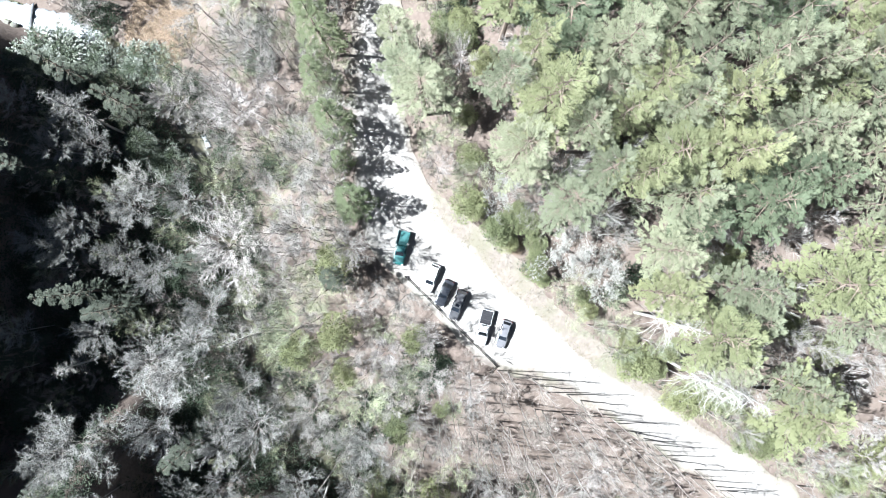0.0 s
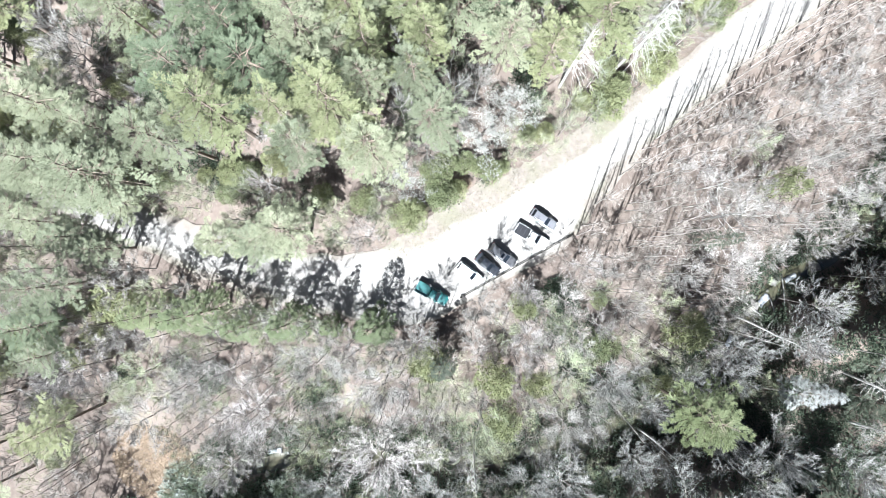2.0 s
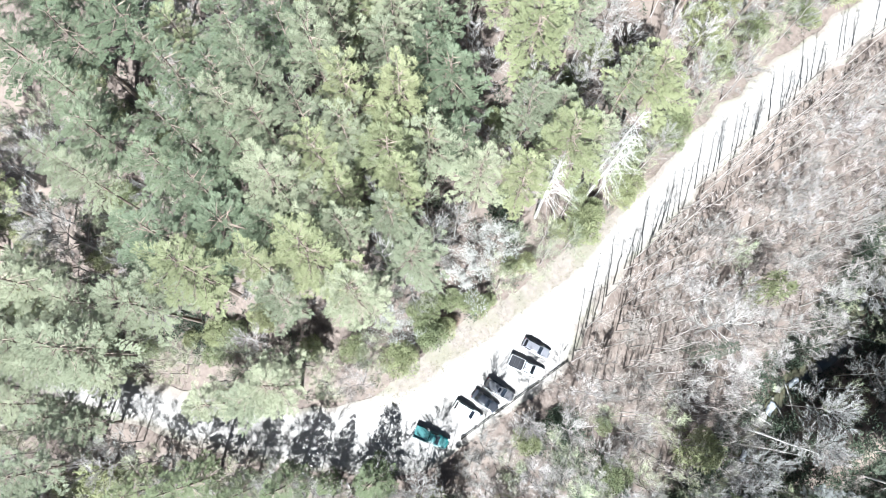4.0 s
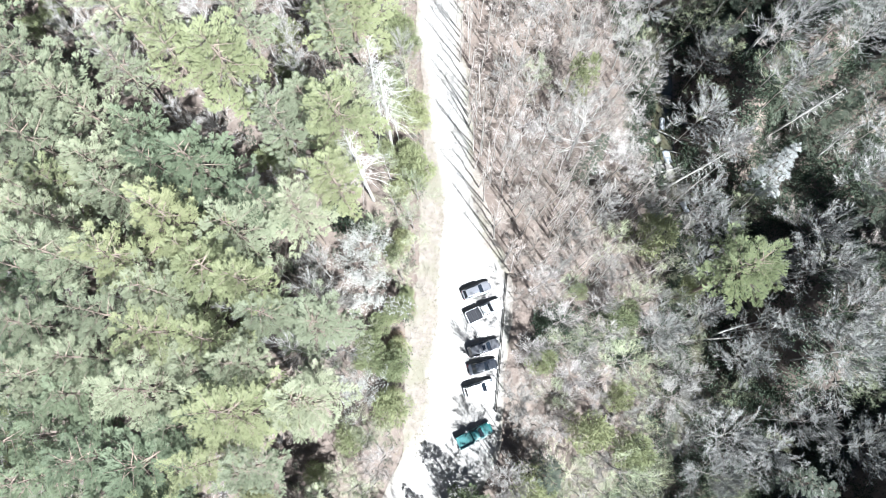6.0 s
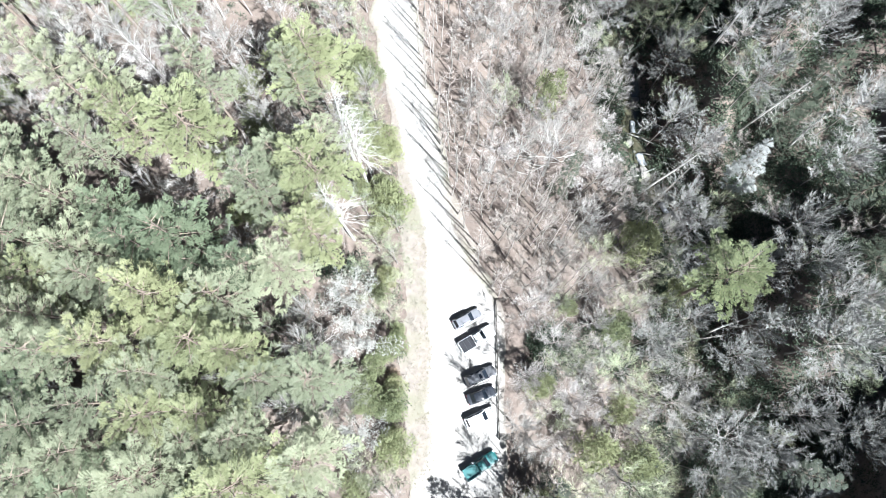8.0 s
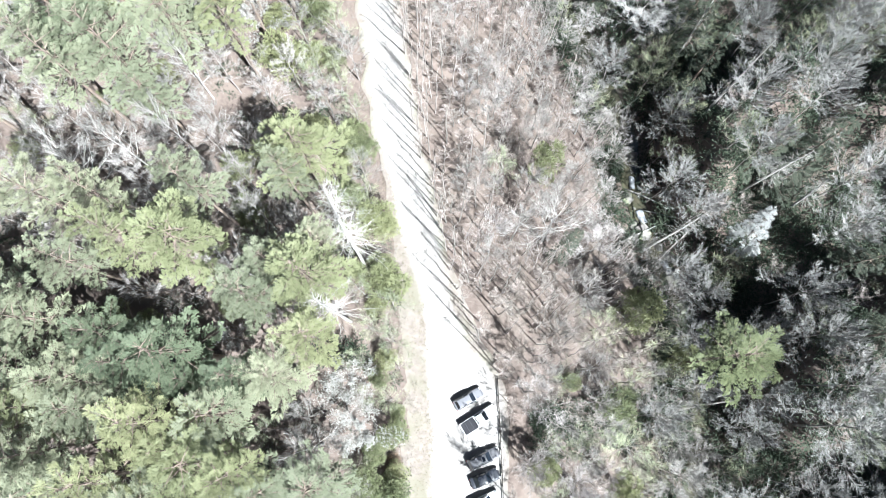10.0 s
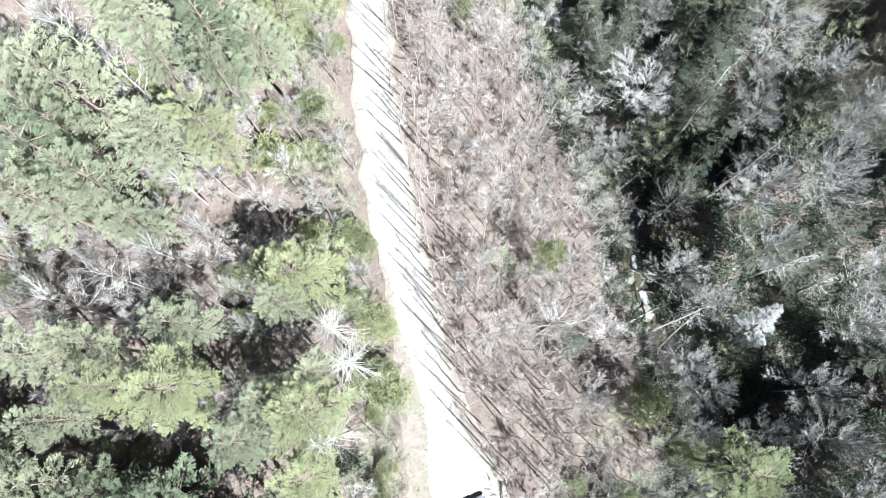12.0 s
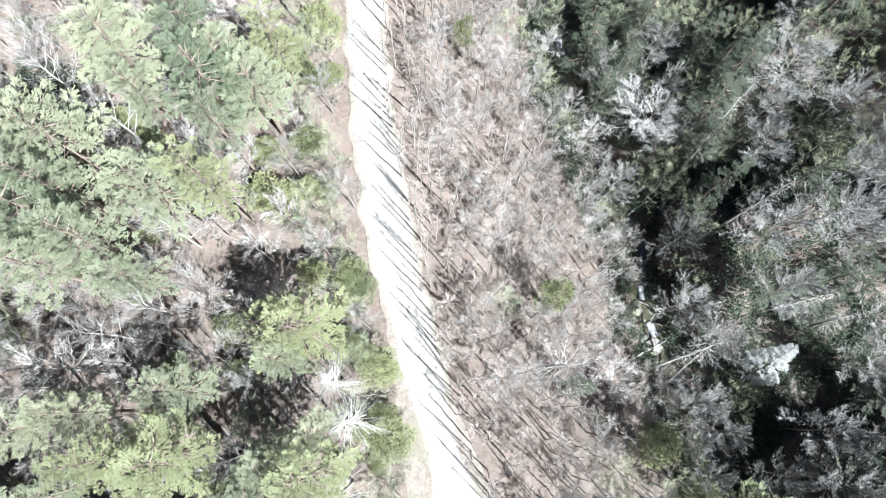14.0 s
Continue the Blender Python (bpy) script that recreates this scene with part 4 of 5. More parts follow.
for _ in range(26000):
    x, y = rnd(-64, 86), rnd(-90, 114)
    z, edge, side, past = (float(v[0]) for v in land(x, y))
    if math.hypot(x, y) > 84 and y < 0 or y > 108 or 8 < x < 15.5 and -9.5 < y < 13 or x > 72 and y < 35 or y < -15 and math.hypot(x, y) > 92 or edge < 1.2 or abs(past) < 2.5 or 33.5 < x < 42.5 and 38 < y < 51.5 or (x - 44) ** 2 + (y - 32.5) ** 2 < 16 or (x - 1) ** 2 + (y + 66) ** 2 < 85 or (x - 14) ** 2 + (y + 84) ** 2 < 36:
        continue
    gap = min(math.hypot(x - a, y - b) - c for a, b, c in GAPS)
    if gap < 0:
        continue
    pick = random.random()
    if side < 0 and past < 0:
        if edge < 3:
            continue
        if edge < 9:
            r, what = (rnd(1.7, 2.8), "laurel") if pick < 0.45 else (rnd(2.2, 3.0), "bud")
        elif pick < (0.5 if y < 38 or x < -46 else 0.1):
            r, what = rnd(2.6, 4.6), "pine"
        elif pick < 0.68:
            r, what = rnd(2.8, 4.2), "bare"
        elif pick < (0.72 if y > 15 else 0.84):
            r, what = rnd(2.4, 3.6), "bud"
        elif pick < (0.8 if y > 15 else 1.0):
            r, what = rnd(1.6, 2.8), "laurel"
        else:
            continue
    elif past < 0 and y > 16:
        r, what = (rnd(1.2, 1.7), "slim") if pick < (0.5 if y < 45 else 0.3) else ((rnd(1.6, 2.3), "young") if pick < (0.85 if y < 45 else 0.62) else (rnd(2.4, 3.6), "bare"))
        if edge < 5 and what != "slim":
            continue
        if abs(past) < 8:
            r, what = (rnd(2.6, 3.8), "bare") if pick < 0.6 else (rnd(2.4, 3.4), "bud")
    elif past < 0:
        r, what = (rnd(2.4, 3.6), "bare") if pick < 0.3 else (rnd(2.4, 3.6), "bud") if pick < 0.65 else (rnd(1.6, 2.4), "young") if pick < 0.85 else (rnd(1.2, 1.7), "slim") if pick < 0.95 else (rnd(1.6, 2.6), "laurel")
        if x < -8 and pick > 0.55:
            r, what = (rnd(3.0, 4.0), "pine") if pick < 0.75 else (rnd(1.8, 2.8), "laurel")
        if edge < 3 and what not in ("slim", "young"):
            continue
    else:
        r, what = (rnd(3.2, 5.0), "poplar") if pick < (0.5 if y < 60 else 0.15) else (rnd(2.4, 3.2), "bud") if pick < 0.53 else (rnd(1.8, 2.6), "young") if pick < 0.56 else (rnd(2.4, 3.4), "hem")
    if what in ("pine", "hem", "laurel") and -32 < x < -10 and -50 < y < -30:
        continue
    if what == "pine" and gap < 0.7 * r:
        continue
    if made[what] >= LIMIT[what] or not free(x, y, r * (0.8 if what == "pine" else (0.85 if y > -10 else 0.66) if what in ("bare", "bud") else 0.8 if what == "poplar" else 0.9)):
        continue
    n = made[what]
    made[what] += 1
    taken.append((x, y, r))
    if what == "pine":
        plant(blue_pine if x < -35 and -17 < y < 0 else (white_pine, white_pine, golden_pine, blue_pine)[n % 4], n, x, y, rnd(21, 30), r, PINE_SIZE, pine_group)
    elif what == "bare":
        plant(hardwood, n, x, y, rnd(13, 19) + (r - 4) * 1.5 * (past > 0), r, BARE_SIZE, "bare hardwoods")
    elif what == "poplar":
        plant(poplar, n, x, y, rnd(20, 26) if -10 < y < 62 else rnd(14, 18), r, POPLAR_SIZE, "poplars of the gorge")
    elif what == "bud":
        plant(budding, n, x, y, rnd(10, 16), r, BUD_SIZE, "budding hardwoods")
    elif what == "young":
        plant(young, n, x, y, rnd(6, 11), r, YOUNG_SIZE, "young bare trees")
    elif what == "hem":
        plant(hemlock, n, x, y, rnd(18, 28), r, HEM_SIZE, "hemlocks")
    elif what == "laurel":
        plant(laurel, n, x, y, rnd(4, 8), r, LAUREL_SIZE, "evergreen saplings")
    else:
        plant(sapling, n, x, y, rnd(12, 17), rnd(0.9, 1.15), (15, 1.0), "slim trees by the road")

# ---- dead standing trees ----
random.seed(5)
snag = shapes("snag", "dead tree", [snag_tree(24, 84, 4.9, 0.45) for _ in range(3)] + [snag_tree(24, 64, 2.3, 0.4) for _ in range(3)], ("trunk", "branch_tier"), (M_SNAG, M_SNAG),
              ["bleached dead conifer with bare side branches"])
for n, (x, y, h, lx, ly) in enumerate(SNAGS):
    ob = plant(snag, n if n < 3 else 3 + n % 3, x, y, h, 1.0, (24, 1.0), "dead standing trees")
    ob.matrix_world = Matrix.Translation((x, y, spot(x, y))) @ pose(0, 0, 0, -math.degrees(math.atan2(ly, h)), math.degrees(math.atan2(lx, h)), 0) @ \
        Matrix.Translation((-x, -y, -spot(x, y))) @ ob.matrix_world


# ---- undergrowth that nobody could count ----
def stuff(name, soup, mat, label, category):
    tagged(new(name, soup.mesh(name, mat)), label, category, kind="stuff")


def undergrowth():
    random.seed(21)
    dark, brush, grass = Soup(), Soup(), Soup()
    xs = np.random.RandomState(3).uniform((-60, -96), (90, 114), (24000, 2))
    z, edge, side, past = land(xs[:, 0], xs[:, 1])
    left = {"dark": 7000, "brush": 3000}
    for (x, y), h, e, s, p in zip(xs, z, edge, side, past):
        if e < 1.0 or abs(p) < 2.0 or (x - 0.5) ** 2 + (y + 66) ** 2 < 70:
            continue
        lush = noise.noise((x * 0.06, y * 0.06, 2.0))
        if x > 76 or y < -80:
            continue
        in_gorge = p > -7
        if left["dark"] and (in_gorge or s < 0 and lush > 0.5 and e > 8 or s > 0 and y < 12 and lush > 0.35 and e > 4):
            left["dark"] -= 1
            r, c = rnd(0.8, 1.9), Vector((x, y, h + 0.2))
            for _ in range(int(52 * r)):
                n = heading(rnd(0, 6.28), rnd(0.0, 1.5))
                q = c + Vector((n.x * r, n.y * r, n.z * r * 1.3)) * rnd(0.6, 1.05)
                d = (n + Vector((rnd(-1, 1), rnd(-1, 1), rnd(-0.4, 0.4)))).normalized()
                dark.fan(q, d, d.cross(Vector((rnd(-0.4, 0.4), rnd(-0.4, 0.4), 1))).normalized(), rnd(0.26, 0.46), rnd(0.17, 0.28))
        elif left["brush"] and s * 1.0 > -2:
            left["brush"] -= 1
            c = Vector((x, y, h - 0.1))
            a0 = rnd(0, 6.28)
            for k in range(random.randrange(6, 12)):
                q = c + heading(a0 + k * 1.1, rnd(0.5, 1.4)) * rnd(0.8, 2.4)
                brush.sliver(c + Vector((rnd(-0.2, 0.2), rnd(-0.2, 0.2), 0)), q, 0.022)
                m = c.lerp(q, rnd(0.4, 0.8))
                brush.sliver(m, m + heading(rnd(0, 6.28), rnd(0, 1.2)) * rnd(0.3, 0.8), 0.014)
    stuff("evergreen_undergrowth", dark, M_RHODO, "dark evergreen shrubs, darkened further for shade, filling the gorge", "shrubs")
    stuff("bare_brush", brush, M_BROWNTWIG, "brown leafless brush on the forest floor", "brush")
    for _ in range(2400):
        y = rnd(-10, 50) if random.random() < 0.8 else rnd(50, 110)
        i = int(np.argmin(abs(RD[:, 1] - y)))
        x = RD[i, 0] - RD[i, 2] - abs(random.gauss(0, 2.2)) + 1.4 * (y < 30) - 0.1
        c = Vector((x, y, spot(x, y) + 0.02))
        for _ in range(3):
            d = heading(rnd(0, 6.28), rnd(0.05, 0.4))
            grass.leaf(c, d, d.cross(Vector((0, 0, 1))).normalized(), rnd(0.15, 0.4), rnd(0.05, 0.09))
    fern = Soup()
    for _ in range(1700):
        a, q = rnd(0, 6.28), 6.4 * math.sqrt(random.random())
        x, y = 1.0 + math.cos(a) * q * 1.2, -66.0 + math.sin(a) * q
        c = Vector((x, y, spot(x, y) + 0.02))
        for _ in range(6):
            d = heading(rnd(0, 6.28), rnd(0.0, 0.45))
            fern.leaf(c, d, d.cross(Vector((0, 0, 1))).normalized(), rnd(0.35, 0.75), rnd(0.1, 0.2))
    sage = Soup()
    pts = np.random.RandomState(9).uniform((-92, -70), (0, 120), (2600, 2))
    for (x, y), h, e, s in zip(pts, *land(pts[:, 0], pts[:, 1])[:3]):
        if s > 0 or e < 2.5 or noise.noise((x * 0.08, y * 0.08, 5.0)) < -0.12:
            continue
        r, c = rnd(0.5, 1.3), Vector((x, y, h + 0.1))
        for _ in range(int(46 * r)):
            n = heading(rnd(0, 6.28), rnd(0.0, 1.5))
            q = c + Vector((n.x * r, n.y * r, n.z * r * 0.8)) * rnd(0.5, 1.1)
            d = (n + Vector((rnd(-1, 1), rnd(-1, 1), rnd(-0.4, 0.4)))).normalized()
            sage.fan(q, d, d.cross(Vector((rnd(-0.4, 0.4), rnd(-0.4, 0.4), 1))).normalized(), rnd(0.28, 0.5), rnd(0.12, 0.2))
    # real underbrush, drawn in the shade-darkened hemlock green
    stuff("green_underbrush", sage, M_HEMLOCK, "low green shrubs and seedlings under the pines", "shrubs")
    stuff("dead_bracken", fern, M_BRACKEN, "orange-brown patch of dead bracken in a clearing", "bracken")
    stuff("dry_grass", grass, M_GRASS, "tufts of dry yellowish grass on the verge", "grass")


M_GRASS = material("dry_grass_blades", (0.14, 0.121, 0.088), (0.112, 0.098, 0.069), 0.4, 0.8, per_island=0.3, leaf=0.3)
undergrowth()


# ---- rocks, fallen trunks and white water of the stream ----
def boulder_mesh(seed):
    bm = bmesh.new()
    bmesh.ops.create_icosphere(bm, subdivisions=2, radius=1.0)
    for v in bm.verts:
        n = noise.noise(v.co * 1.1 + Vector((seed * 3.1, 0, 0))) * 0.35 + noise.noise(v.co * 2.6 + Vector((0, seed * 2.3, 0))) * 0.14
        v.co = Vector((v.co.x * 1.25, v.co.y, v.co.z * 0.72)) * (1 + n)
    me = bpy.data.meshes.new("boulder")
    bm.to_mesh(me)
    bm.free()
    me.materials.append(M_ROCK)
    return me


random.seed(8)
boulders = [boulder_mesh(i) for i in range(5)]
for n in range(110):
    i = random.randrange(4, len(st_line) - 4)
    x, y = st_line[i][0] + random.gauss(0, 2.0), st_line[i][1] + rnd(-2, 2)
    r = abs(random.gauss(0.55, 0.35)) + 0.25
    ob = new("boulder", boulders[n % 5])
    ob.matrix_world = pose(x, y, spot(x, y) + r * 0.2, rnd(-12, 12), rnd(-12, 12), rnd(0, 360)) @ Matrix.Scale(r, 4)
    tagged(ob, "grey rounded boulder lying in the stream bed", "boulder", "stream boulders")


def fallen_log(x, y, length, turn, r, mat, label):
    s = Soup()
    pts = [Vector((t * length - length / 2, math.sin(t * 5) * 0.12, 0)) for t in np.linspace(0, 1, 7)]
    s.tube(pts, [r * (1 - 0.6 * i / 6) for i in range(7)], 7)
    s.f.append(tuple(range(6, -1, -1)))
    root = new("fallen_log")
    piece("stem", s.mesh("stem", mat, True), root)
    stubs = Soup()
    for k in range(9):
        p = pts[2].lerp(pts[6], rnd(0, 1))
        stubs.spike(p, p + Vector((rnd(0.1, 0.8), rnd(-1, 1), rnd(0.1, 0.8))) * rnd(0.5, 1.4), 0.03)
    piece("snapped_wood", stubs.mesh("snapped_wood", mat), root)["kind"] = "stuff"
    c, sn = math.cos(radians(turn)), math.sin(radians(turn))
    za, zb = spot(x - c * length / 2, y - sn * length / 2), spot(x + c * length / 2, y + sn * length / 2)
    root.matrix_world = pose(x, y, (za + zb) / 2 + r * 0.7, 0, -math.degrees(math.atan2(zb - za, length)), turn)
    tagged(root, label, "log", "fallen logs")


LOGS = [(40.3, 61.5, 9, 78, 0.2), (39.5, 39.0, 11, 20, 0.22), (46.6, 40.9, 14, 150, 0.24), (45.0, 36.0, 12, 40, 0.2), (42.5, 46.0, 8, -40, 0.16),
        (35.5, 83.0, 6, 5, 0.25), (36.0, 94.0, 7, 170, 0.25), (45.6, 65.7, 9, 25, 0.2), (-33.0, 44.0, 10, 120, 0.25), (-27.0, 38.0, 9, 130, 0.22),
        (-36.0, 3.0, 8, 10, 0.25), (6.0, -58.0, 6, 60, 0.22), (2.0, -40.0, 9, 100, 0.2), (18.0, 60.0, 8, 70, 0.13), (24.0, 75.0, 9, 60, 0.13),
        (44.0, 8.0, 13, 5, 0.25), (48.7, 9.9, 10, 20, 0.22), (33.0, 25.0, 9, 140, 0.18), (57.4, 58.8, 12, 70, 0.25)]
for n, (x, y, l, a, r) in enumerate(LOGS):
    fallen_log(x, y, l, a, r, M_SNAG if n % 3 else M_BARK, "bleached fallen trunk lying on the slope" if n % 3 else "grey fallen trunk lying on leaf litter")


def cascade(x, y, length, width, turn):
    bm = bmesh.new()
    bmesh.ops.create_grid(bm, x_segments=14, y_segments=9, size=0.5)
    for v in bm.verts:
        a, b = v.co.x, v.co.y
        edge = 1 - 0.35 * abs(noise.noise((a * 6, x, 0)))
        v.co = Vector((a * length, b * width * edge, 0.35 * noise.noise((a * length * 1.3, b * width * 1.6, x)) - a * 0.5 + 0.25 - 0.9 * b * b))
    ext = bmesh.ops.extrude_face_region(bm, geom=bm.faces[:])
    for v in ext["geom"]:
        if isinstance(v, bmesh.types.BMVert):
            v.co.z += 0.18
    ob = part("cascade", bm, M_FOAM, None, smooth=True)
    ob.matrix_world = pose(x, y, spot(x, y) + 0.35, 0, 0, turn)
    tagged(ob, "white foaming cascade between stream boulders", "cascade", "cascades")


for spec in ((41.2, 49.4, 2.6, 1.1, 80), (41.6, 42.6, 2.8, 1.4, 100), (41.4, 40.2, 2.2, 1.3, 95), (44.0, 32.6, 2.4, 1.0, 110), (36.3, 101.0, 3.0, 1.2, 80),
             (36.5, 97.5, 2.5, 1.0, 85), (10.5, -76.5, 6.0, 3.2, 100), (13.0, -82.0, 8.0, 5.0, 120), (17.0, -88.5, 9.0, 6.0, 125), (12.0, -47.5, 2.5, 1.0, 60)):
    cascade(*spec)


# ---- car park fence ----
def fence():
    a, b = Vector((9.35, 16.9)), Vector((7.4, -3.6))
    root = new("fence")
    root.location = (a.x, a.y, 0)
    bays = 8
    pts = [a.lerp(b, i / bays) for i in range(bays + 1)] + []
    post_bm = bmesh.new()
    bmesh.ops.create_cone(post_bm, cap_ends=True, segments=8, radius1=0.13, radius2=0.11, depth=1.25)
    bmesh.ops.bevel(post_bm, geom=[e for e in post_bm.edges if all(v.co.z > 0.5 for v in e.verts)], offset=0.03, affect="EDGES")
    post = part("post", post_bm, M_TIMBER, root)
    posts = pts + [a + Vector((1.5, -0.1))]
    for i, p in enumerate(posts):
        ob = post if i == 0 else piece("post", post.data, root)
        ob.location = (p.x - a.x, p.y - a.y, spot(p.x, p.y) + 0.12)
    for i in range(len(posts) - 1):
        p, q = (posts[i], posts[i + 1]) if i < bays else (posts[0], posts[bays + 1])
        for level in (0.5,):
            s = Soup()
            s.tube([Vector((p.x - a.x, p.y - a.y, spot(p.x, p.y) + level)), Vector(((p.x + q.x) / 2 - a.x, (p.y + q.y) / 2 - a.y, spot((p.x + q.x) / 2, (p.y + q.y) / 2) + level - 0.02)),
                    Vector((q.x - a.x, q.y - a.y, spot(q.x, q.y) + level))], [0.075, 0.08, 0.075], 6)
            piece("rail", s.mesh("rail", M_TIMBER), root)
    tagged(root, "dark weathered timber single-rail fence along the car park", "fence")


fence()


# ---- vehicles ----
def loft(sections, closed=True):
    bm = bmesh.new()
    rings = [[bm.verts.new(v) for v in ring] for ring in sections]
    n = len(rings[0])
    for a, b in zip(rings, rings[1:]):
        for k in range(n):
            bm.faces.new((a[k], a[(k + 1) % n], b[(k + 1) % n], b[k]))
    bm.faces.new(rings[0][::-1])
    bm.faces.new(rings[-1])
    bmesh.ops.recalc_face_normals(bm, faces=bm.faces[:])
    return bm


def ring(x, w, low, top, crown=0.04):
    half = [(w * 0.9, low), (w, low + 0.16), (w, low + (top - low) * 0.62), (w * 0.95, top - 0.05), (w * 0.8, top), (w * 0.4, top + crown * 0.8), (0, top + crown)]
    return [(x, y, z) for y, z in half] + [(x, -y, z) for y, z in half[-2::-1]]


def box(size, at=(0, 0, 0), bevel=0.02, segs=2):
    bm = bmesh.new()
    bmesh.ops.create_cube(bm, size=1.0)
    for v in bm.verts:
        v.co = Vector((v.co.x * size[0] + at[0], v.co.y * size[1] + at[1], v.co.z * size[2] + at[2]))
    if bevel:
        bmesh.ops.bevel(bm, geom=bm.edges[:], offset=bevel, segments=segs, affect="EDGES")
    return bm


def pane(corners, shrink, out):
    """A thin slab of glass over four corners, drawn in from their edges and standing a little proud."""
    c = [Vector(v) for v in corners]
    mid = sum(c, Vector()) / 4
    n = (c[1] - c[0]).cross(c[3] - c[0]).normalized()
    if n.dot(mid - Vector((mid.x * 0.6, 0, 0.7))) < 0:
        n = -n
    inner = [mid + (v - mid) * shrink for v in c]
    bm = bmesh.new()
    lo = [bm.verts.new(v - n * 0.01) for v in inner]
    hi = [bm.verts.new(mid + (v - mid) * 0.985 + n * out) for v in inner]
    bm.faces.new(lo[::-1])
    bm.faces.new(hi)
    for k in range(4):
        bm.faces.new((lo[k], lo[(k + 1) % 4], hi[(k + 1) % 4], hi[k]))
    bmesh.ops.recalc_face_normals(bm, faces=bm.faces[:])
    return bm


def wheel(parent, x, y, r):
    s = Soup()
    prof = [(-0.11, r * 0.62), (-0.11, r * 0.94), (-0.085, r), (0.085, r), (0.11, r * 0.94), (0.11, r * 0.62)]
    k = 20
    for o, rr in prof:
        for j in range(k):
            t = 2 * math.pi * j / k
            s.v.append(Vector((math.cos(t) * rr, o, math.sin(t) * rr)))
    for i in range(len(prof) - 1):
        for j in range(k):
            s.f.append((i * k + j, i * k + (j + 1) % k, (i + 1) * k + (j + 1) % k, (i + 1) * k + j))
    w = piece("wheel", s.mesh("wheel", M_RUBBER), parent)
    w.location = (x, y, r)
    bm = bmesh.new()
    bmesh.ops.create_cone(bm, cap_ends=True, segments=20, radius1=r * 0.62, radius2=r * 0.62, depth=0.17)
    bmesh.ops.rotate(bm, verts=bm.verts, matrix=Matrix.Rotation(radians(90), 3, "X"))
    part("rim", bm, M_CHROME, w)


def vehicle(name, label, category, at, turn, L, W, H, paint, style, extras=()):
    """Built nose to +x. style gives the cabin: rear foot, rear roof, front roof, front foot as shares of the length from the tail, and the belt."""
    root = new(name)
    w, low = W / 2, 0.27
    rf, rr, fr, ff, belt, hood = style
    X = lambda t: (t - 0.5) * L  # noqa: E731
    m = PAINT[paint]
    tail = belt if "bed" not in extras else belt + 0.02
    stations = [ring(X(0.0), w * 0.86, 0.42, tail - 0.1), ring(X(0.012), w * 0.93, 0.34, tail - 0.02), ring(X(0.07), w * 0.985, low, tail), ring(X(0.3), w, low, belt + 0.02),
                ring(X(0.55), w, low, belt), ring(X(ff), w * 0.995, low, belt - 0.01), ring(X(0.86), w * 0.975, low, hood), ring(X(0.95), w * 0.92, low, hood - 0.08),
                ring(X(0.985), w * 0.84, 0.33, hood - 0.2), ring(X(1.0), w * 0.72, 0.42, hood - 0.32)]
    if "bed" in extras:
        cut = [r for r in stations if r[0][0] >= X(rf) - 0.05]
        stations = [ring(X(rf) - 0.02, w, low, belt + 0.02)] + cut
    body = part("body", loft(stations), m, root, smooth=False)
    bv = body.modifiers.new("soft", "BEVEL")
    bv.width, bv.segments, bv.limit_method, bv.angle_limit = 0.03, 2, "ANGLE", radians(28)
    wb, wt = w * 0.9, w * 0.7
    base = [(X(rf), -wb, belt - 0.01), (X(rf), wb, belt - 0.01), (X(ff), wb * 0.97, belt - 0.03), (X(ff), -wb * 0.97, belt - 0.03)]
    roof = [(X(rr), -wt, H - 0.05), (X(rr), wt, H - 0.05), (X(fr), wt, H - 0.04), (X(fr), -wt, H - 0.04)]
    bm = bmesh.new()
    lo, hi = [bm.verts.new(v) for v in base], [bm.verts.new(v) for v in roof]
    bm.faces.new(lo[::-1])
    bm.faces.new(hi)
    for k in range(4):
        bm.faces.new((lo[k], lo[(k + 1) % 4], hi[(k + 1) % 4], hi[k]))
    bmesh.ops.recalc_face_normals(bm, faces=bm.faces[:])
    bmesh.ops.bevel(bm, geom=bm.edges[:], offset=0.06, segments=3, affect="EDGES")
    part("cabin", bm, m, root)
    dome = []
    for t in (0.0, 0.06, 0.3, 0.7, 0.94, 1.0):
        x = X(rr) + (X(fr) - X(rr)) * t
        k = 1 - 0.12 * (abs(t - 0.5) * 2) ** 4
        dome.append([(x, y * wt * k, H - 0.05 + z * (1 - (abs(t - 0.5) * 2) ** 4 * 0.8)) for y, z in ((1.0, 0), (0.85, 0.04), (0.4, 0.062), (0, 0.068), (-0.4, 0.062), (-0.85, 0.04), (-1.0, 0), (0, -0.03))])
    part("roof", loft(dome), m, root)
    part("windscreen", pane([base[2], base[3], roof[3], roof[2]], 0.86, 0.008), M_BLUEGLASS, root)
    part("rear_window", pane([base[0], base[1], roof[1], roof[0]], 0.8, 0.008), M_GLASS, root)
    for a, b, c, d in ((base[1], base[2], roof[2], roof[1]), (base[3], base[0], roof[0], roof[3])):
        pv = [Vector(q) for q in (a, b, c, d)]
        for u, v in ((0.03, 0.47), (0.53, 0.97)) if ff - rf > 0.36 else ((0.08, 0.92),):
            q = [pv[0].lerp(pv[1], u), pv[0].lerp(pv[1], v), pv[3].lerp(pv[2], v), pv[3].lerp(pv[2], u)]
            part("side_window", pane(q, 0.84, 0.007), M_GLASS, root)
    for sx, nm, mat in ((0.975, "headlight", M_LAMP), (0.01, "tail_light", M_RED)):
        for sy in (-1, 1):
            zz = hood - 0.2 if sx > 0.5 else belt - 0.16
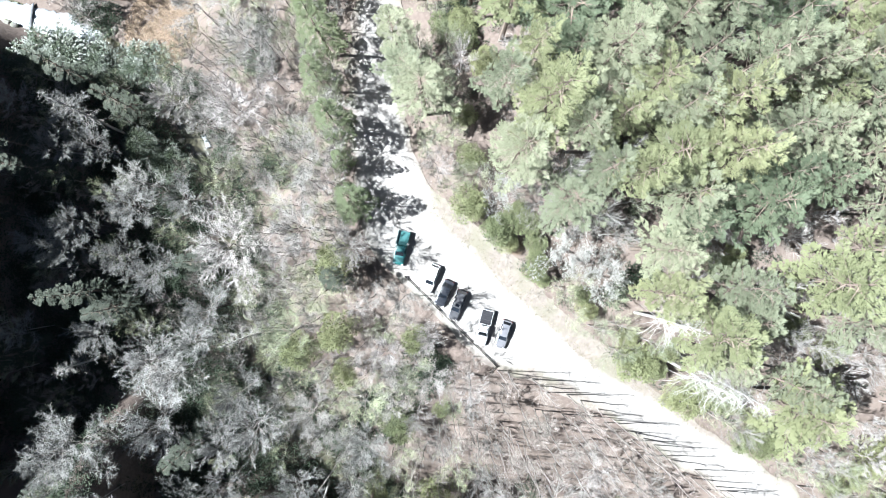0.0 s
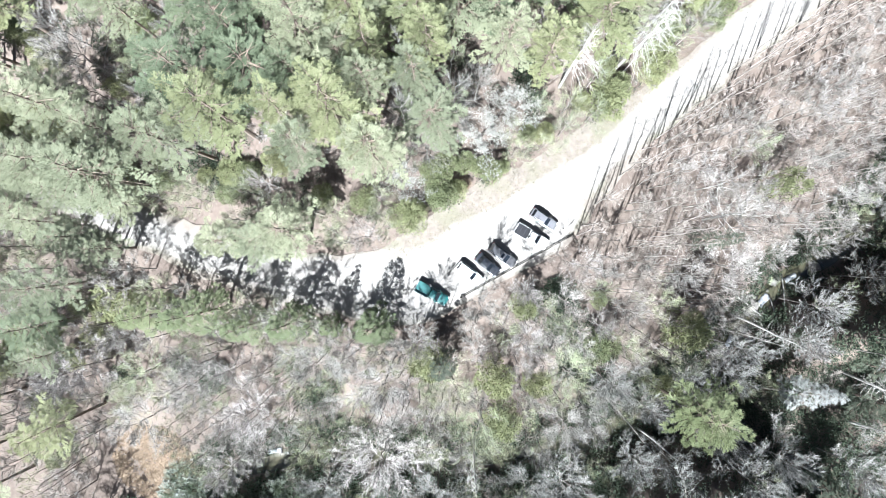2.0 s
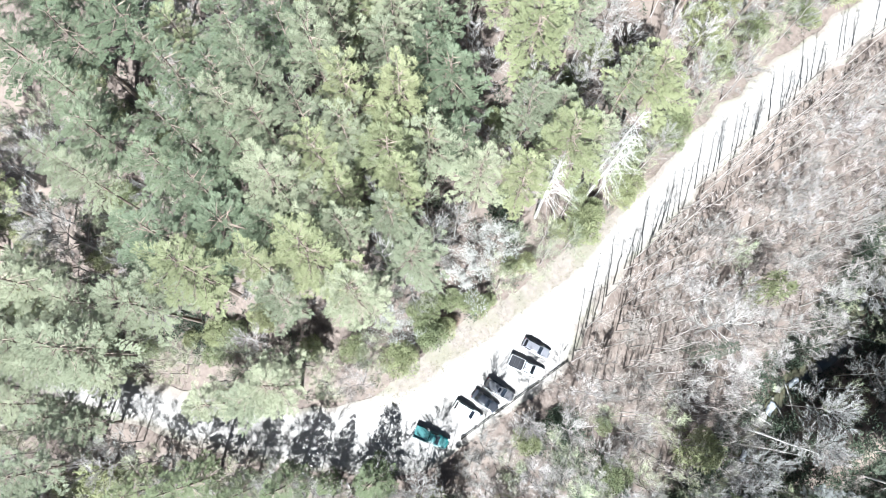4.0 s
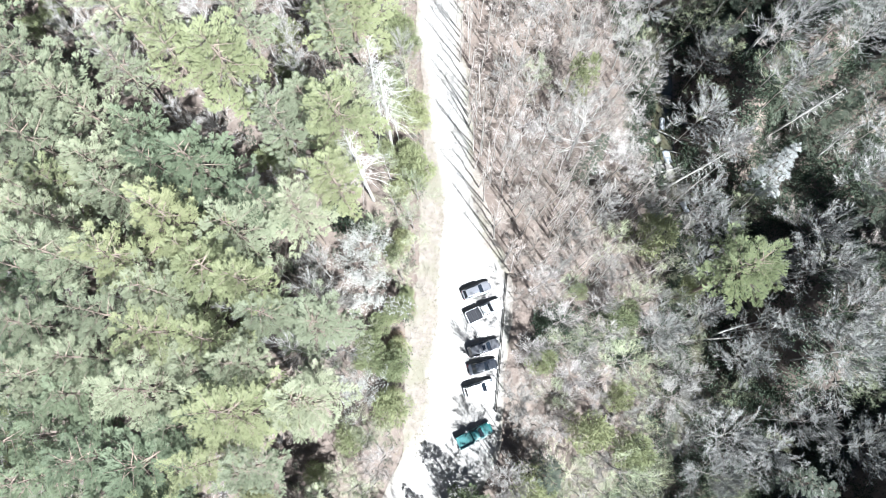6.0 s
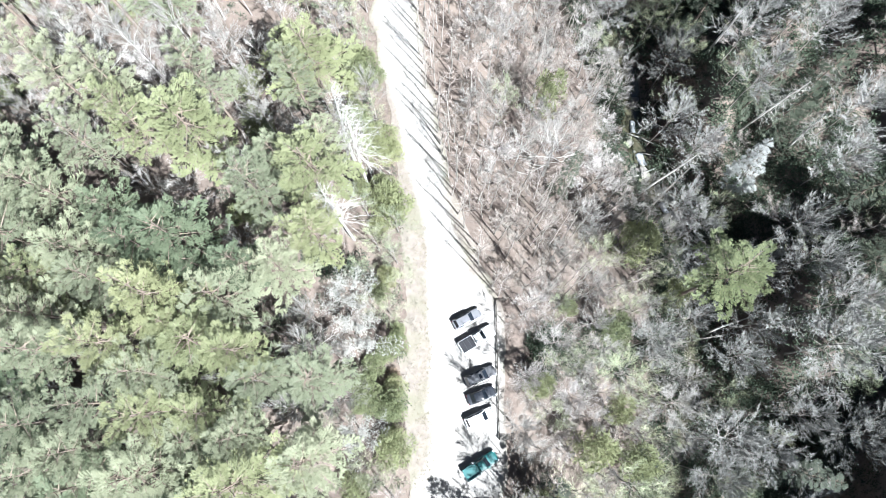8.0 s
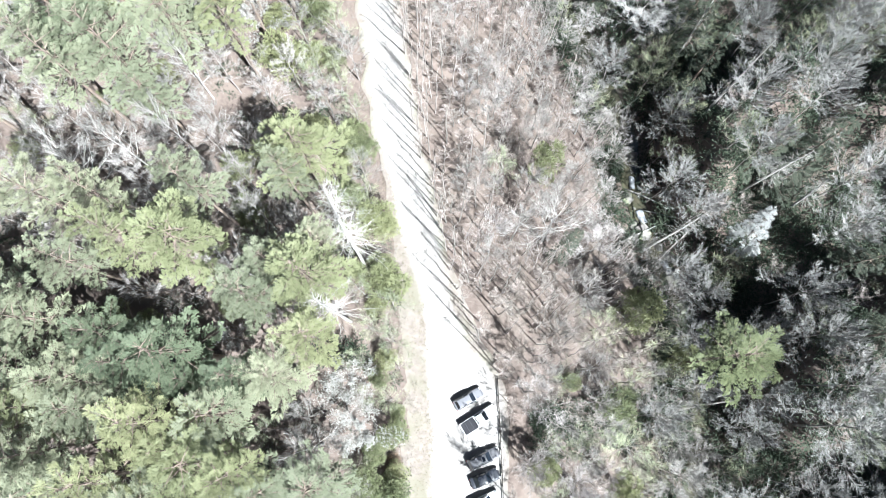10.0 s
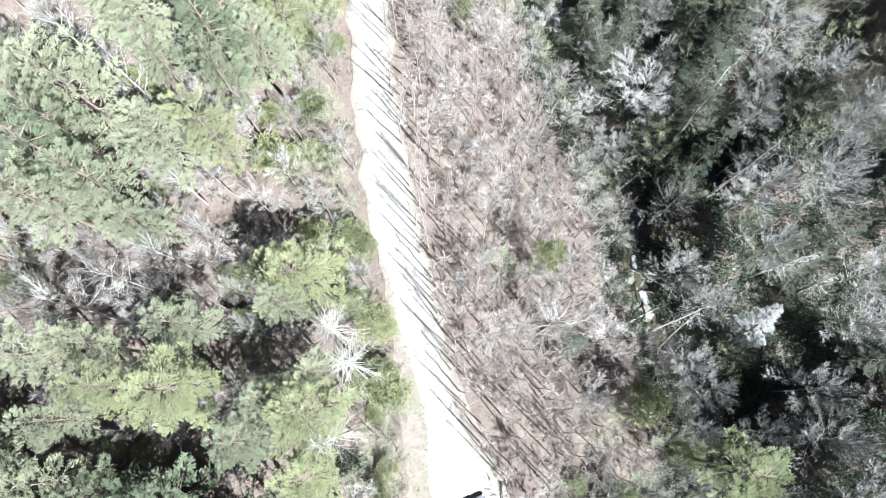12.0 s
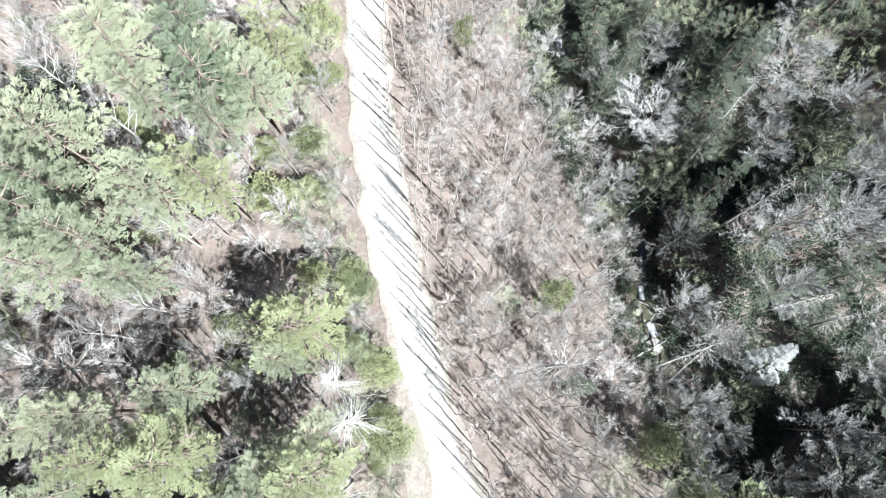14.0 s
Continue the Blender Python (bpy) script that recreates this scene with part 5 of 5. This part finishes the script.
            part(nm, box((0.16, W * 0.16, 0.13), (X(sx), sy * w * 0.72, zz), 0.03), mat, root)
    part("front_bumper", box((0.16, W * 0.86, 0.2), (X(0.995), 0, 0.45), 0.05), M_TRIM if "bed" in extras else m, root)
    part("rear_bumper", box((0.18, W * 0.9, 0.2), (X(0.004), 0, 0.47), 0.05), M_CHROME if "bed" in extras else m, root)
    part("bonnet", box((L * 0.13, W * 0.62, 0.025), (X(0.865) - 0.1, 0, hood + 0.045), 0.012), m, root)
    for sy in (-1, 1):
        part("mirror", box((0.12, 0.2, 0.14), (X(ff) - 0.28, sy * (w + 0.09), belt + 0.08), 0.04), M_TRIM if paint != "teal" else m, root)
    r = 0.36 if H > 1.6 else 0.32
    for tx in (0.19, 0.81):
        for sy in (-1, 1):
            wheel(root, X(tx), sy * (w - 0.1), r)
    if "rails" in extras:
        for sy in (-1, 1):
            s = Soup()
            s.tube([Vector((X(rr) + 0.1, sy * wt * 0.86, H - 0.02)), Vector((X(rr) + 0.25, sy * wt * 0.87, H + 0.05)), Vector((X(fr) - 0.25, sy * wt * 0.87, H + 0.05)), Vector((X(fr) - 0.1, sy * wt * 0.86, H - 0.02))], [0.02] * 4, 6)
            piece("roof_rail", s.mesh("roof_rail", M_TRIM), root)
    if "sunroof" in extras:
        part("sunroof", box((L * 0.085, W * 0.36, 0.02), (X(fr) - 0.42, 0, H + 0.022), 0.008), M_GLASS, root)
    if "bed" in extras:
        b0, b1, rim = X(0.0) + 0.05, X(rf) - 0.06, belt + 0.14
        for sy in (-1, 1):
            part("bed_side", box((b1 - b0, 0.09, rim - low), ((b0 + b1) / 2, sy * (w - 0.05), (rim + low) / 2), 0.025), m, root)
        part("tailgate", box((0.08, W - 0.16, rim - 0.5), (b0 + 0.02, 0, (rim + 0.5) / 2), 0.025), m, root)
        part("bed_front", box((0.08, W - 0.16, rim - 0.5), (b1 - 0.02, 0, (rim + 0.5) / 2), 0.02), m, root)
        part("bed_floor", box((b1 - b0 - 0.1, W - 0.2, 0.05), ((b0 + b1) / 2, 0, 0.72), 0.01), M_TRIM if "cover" in extras else m, root)
        if "cover" in extras:
            for i in range(3):
                l = (b1 - b0 - 0.08) / 3
                part("bed_cover_panel", box((l - 0.03, W - 0.14, 0.035), (b0 + 0.05 + l * (i + 0.5), 0, rim + 0.01), 0.012), M_TONNEAU, root)
        else:
            for i in range(5):
                part("bed_rib", box((b1 - b0 - 0.2, 0.07, 0.02), ((b0 + b1) / 2, (i - 2) * W * 0.17, 0.752), 0.006), m, root)
    root.matrix_world = pose(at[0], at[1], spot(*at) + 0.07, 0, 0, turn)
    tagged(root, label, category, "parked vehicles")
    return root


HATCH = (0.03, 0.14, 0.56, 0.72, 0.94, 0.9)
SEDAN = (0.1, 0.27, 0.54, 0.7, 0.92, 0.86)
WAGON = (0.02, 0.1, 0.58, 0.73, 1.02, 0.98)
TRUCK = (0.42, 0.45, 0.62, 0.74, 1.08, 1.04)
vehicle("hatchback", "silver hatchback parked on gravel with nose to the fence", "car", (4.65, 14.45), 21, 4.5, 1.78, 1.5, "silver", HATCH, ("rails",))
vehicle("pickup_truck", "white pickup truck with a dark bed cover", "pickup truck", (5.75, 11.3), 25, 5.75, 1.95, 1.8, "white", TRUCK, ("bed", "cover"))
vehicle("station_wagon", "grey station wagon with a dark sunroof", "car", (5.65, 5.75), 17, 4.85, 1.84, 1.62, "grey", WAGON, ("rails", "sunroof"))
vehicle("sedan", "blue-black compact car with pale glare on its windscreen", "car", (5.5, 2.95), 14, 4.35, 1.76, 1.45, "black", SEDAN)
vehicle("sport_utility_car", "white car parked beside the dark compact car", "car", (4.95, -0.25), 18, 4.6, 1.84, 1.68, "white", WAGON)
vehicle("pickup_truck", "teal-green pickup truck with an open bed", "pickup truck", (4.2, -7.0), 27, 5.5, 1.92, 1.76, "teal", TRUCK, ("bed",))


def canvas_bundle(x, y, z):
    bm = bmesh.new()
    bmesh.ops.create_icosphere(bm, subdivisions=3, radius=0.26)
    for v in bm.verts:
        v.co *= 1 + 0.6 * noise.noise(v.co * 6)
        v.co.y *= 0.65
        v.co.z = max(v.co.z * 0.7, -0.14)
    ob = part("canvas_bundle", bm, M_CLOTH, None, smooth=True)
    ob.location = (x, y, z)
    tagged(ob, "small white canvas bundle resting on the truck's bed side", "bundle")


canvas_bundle(3.05, -6.5, 1.43)
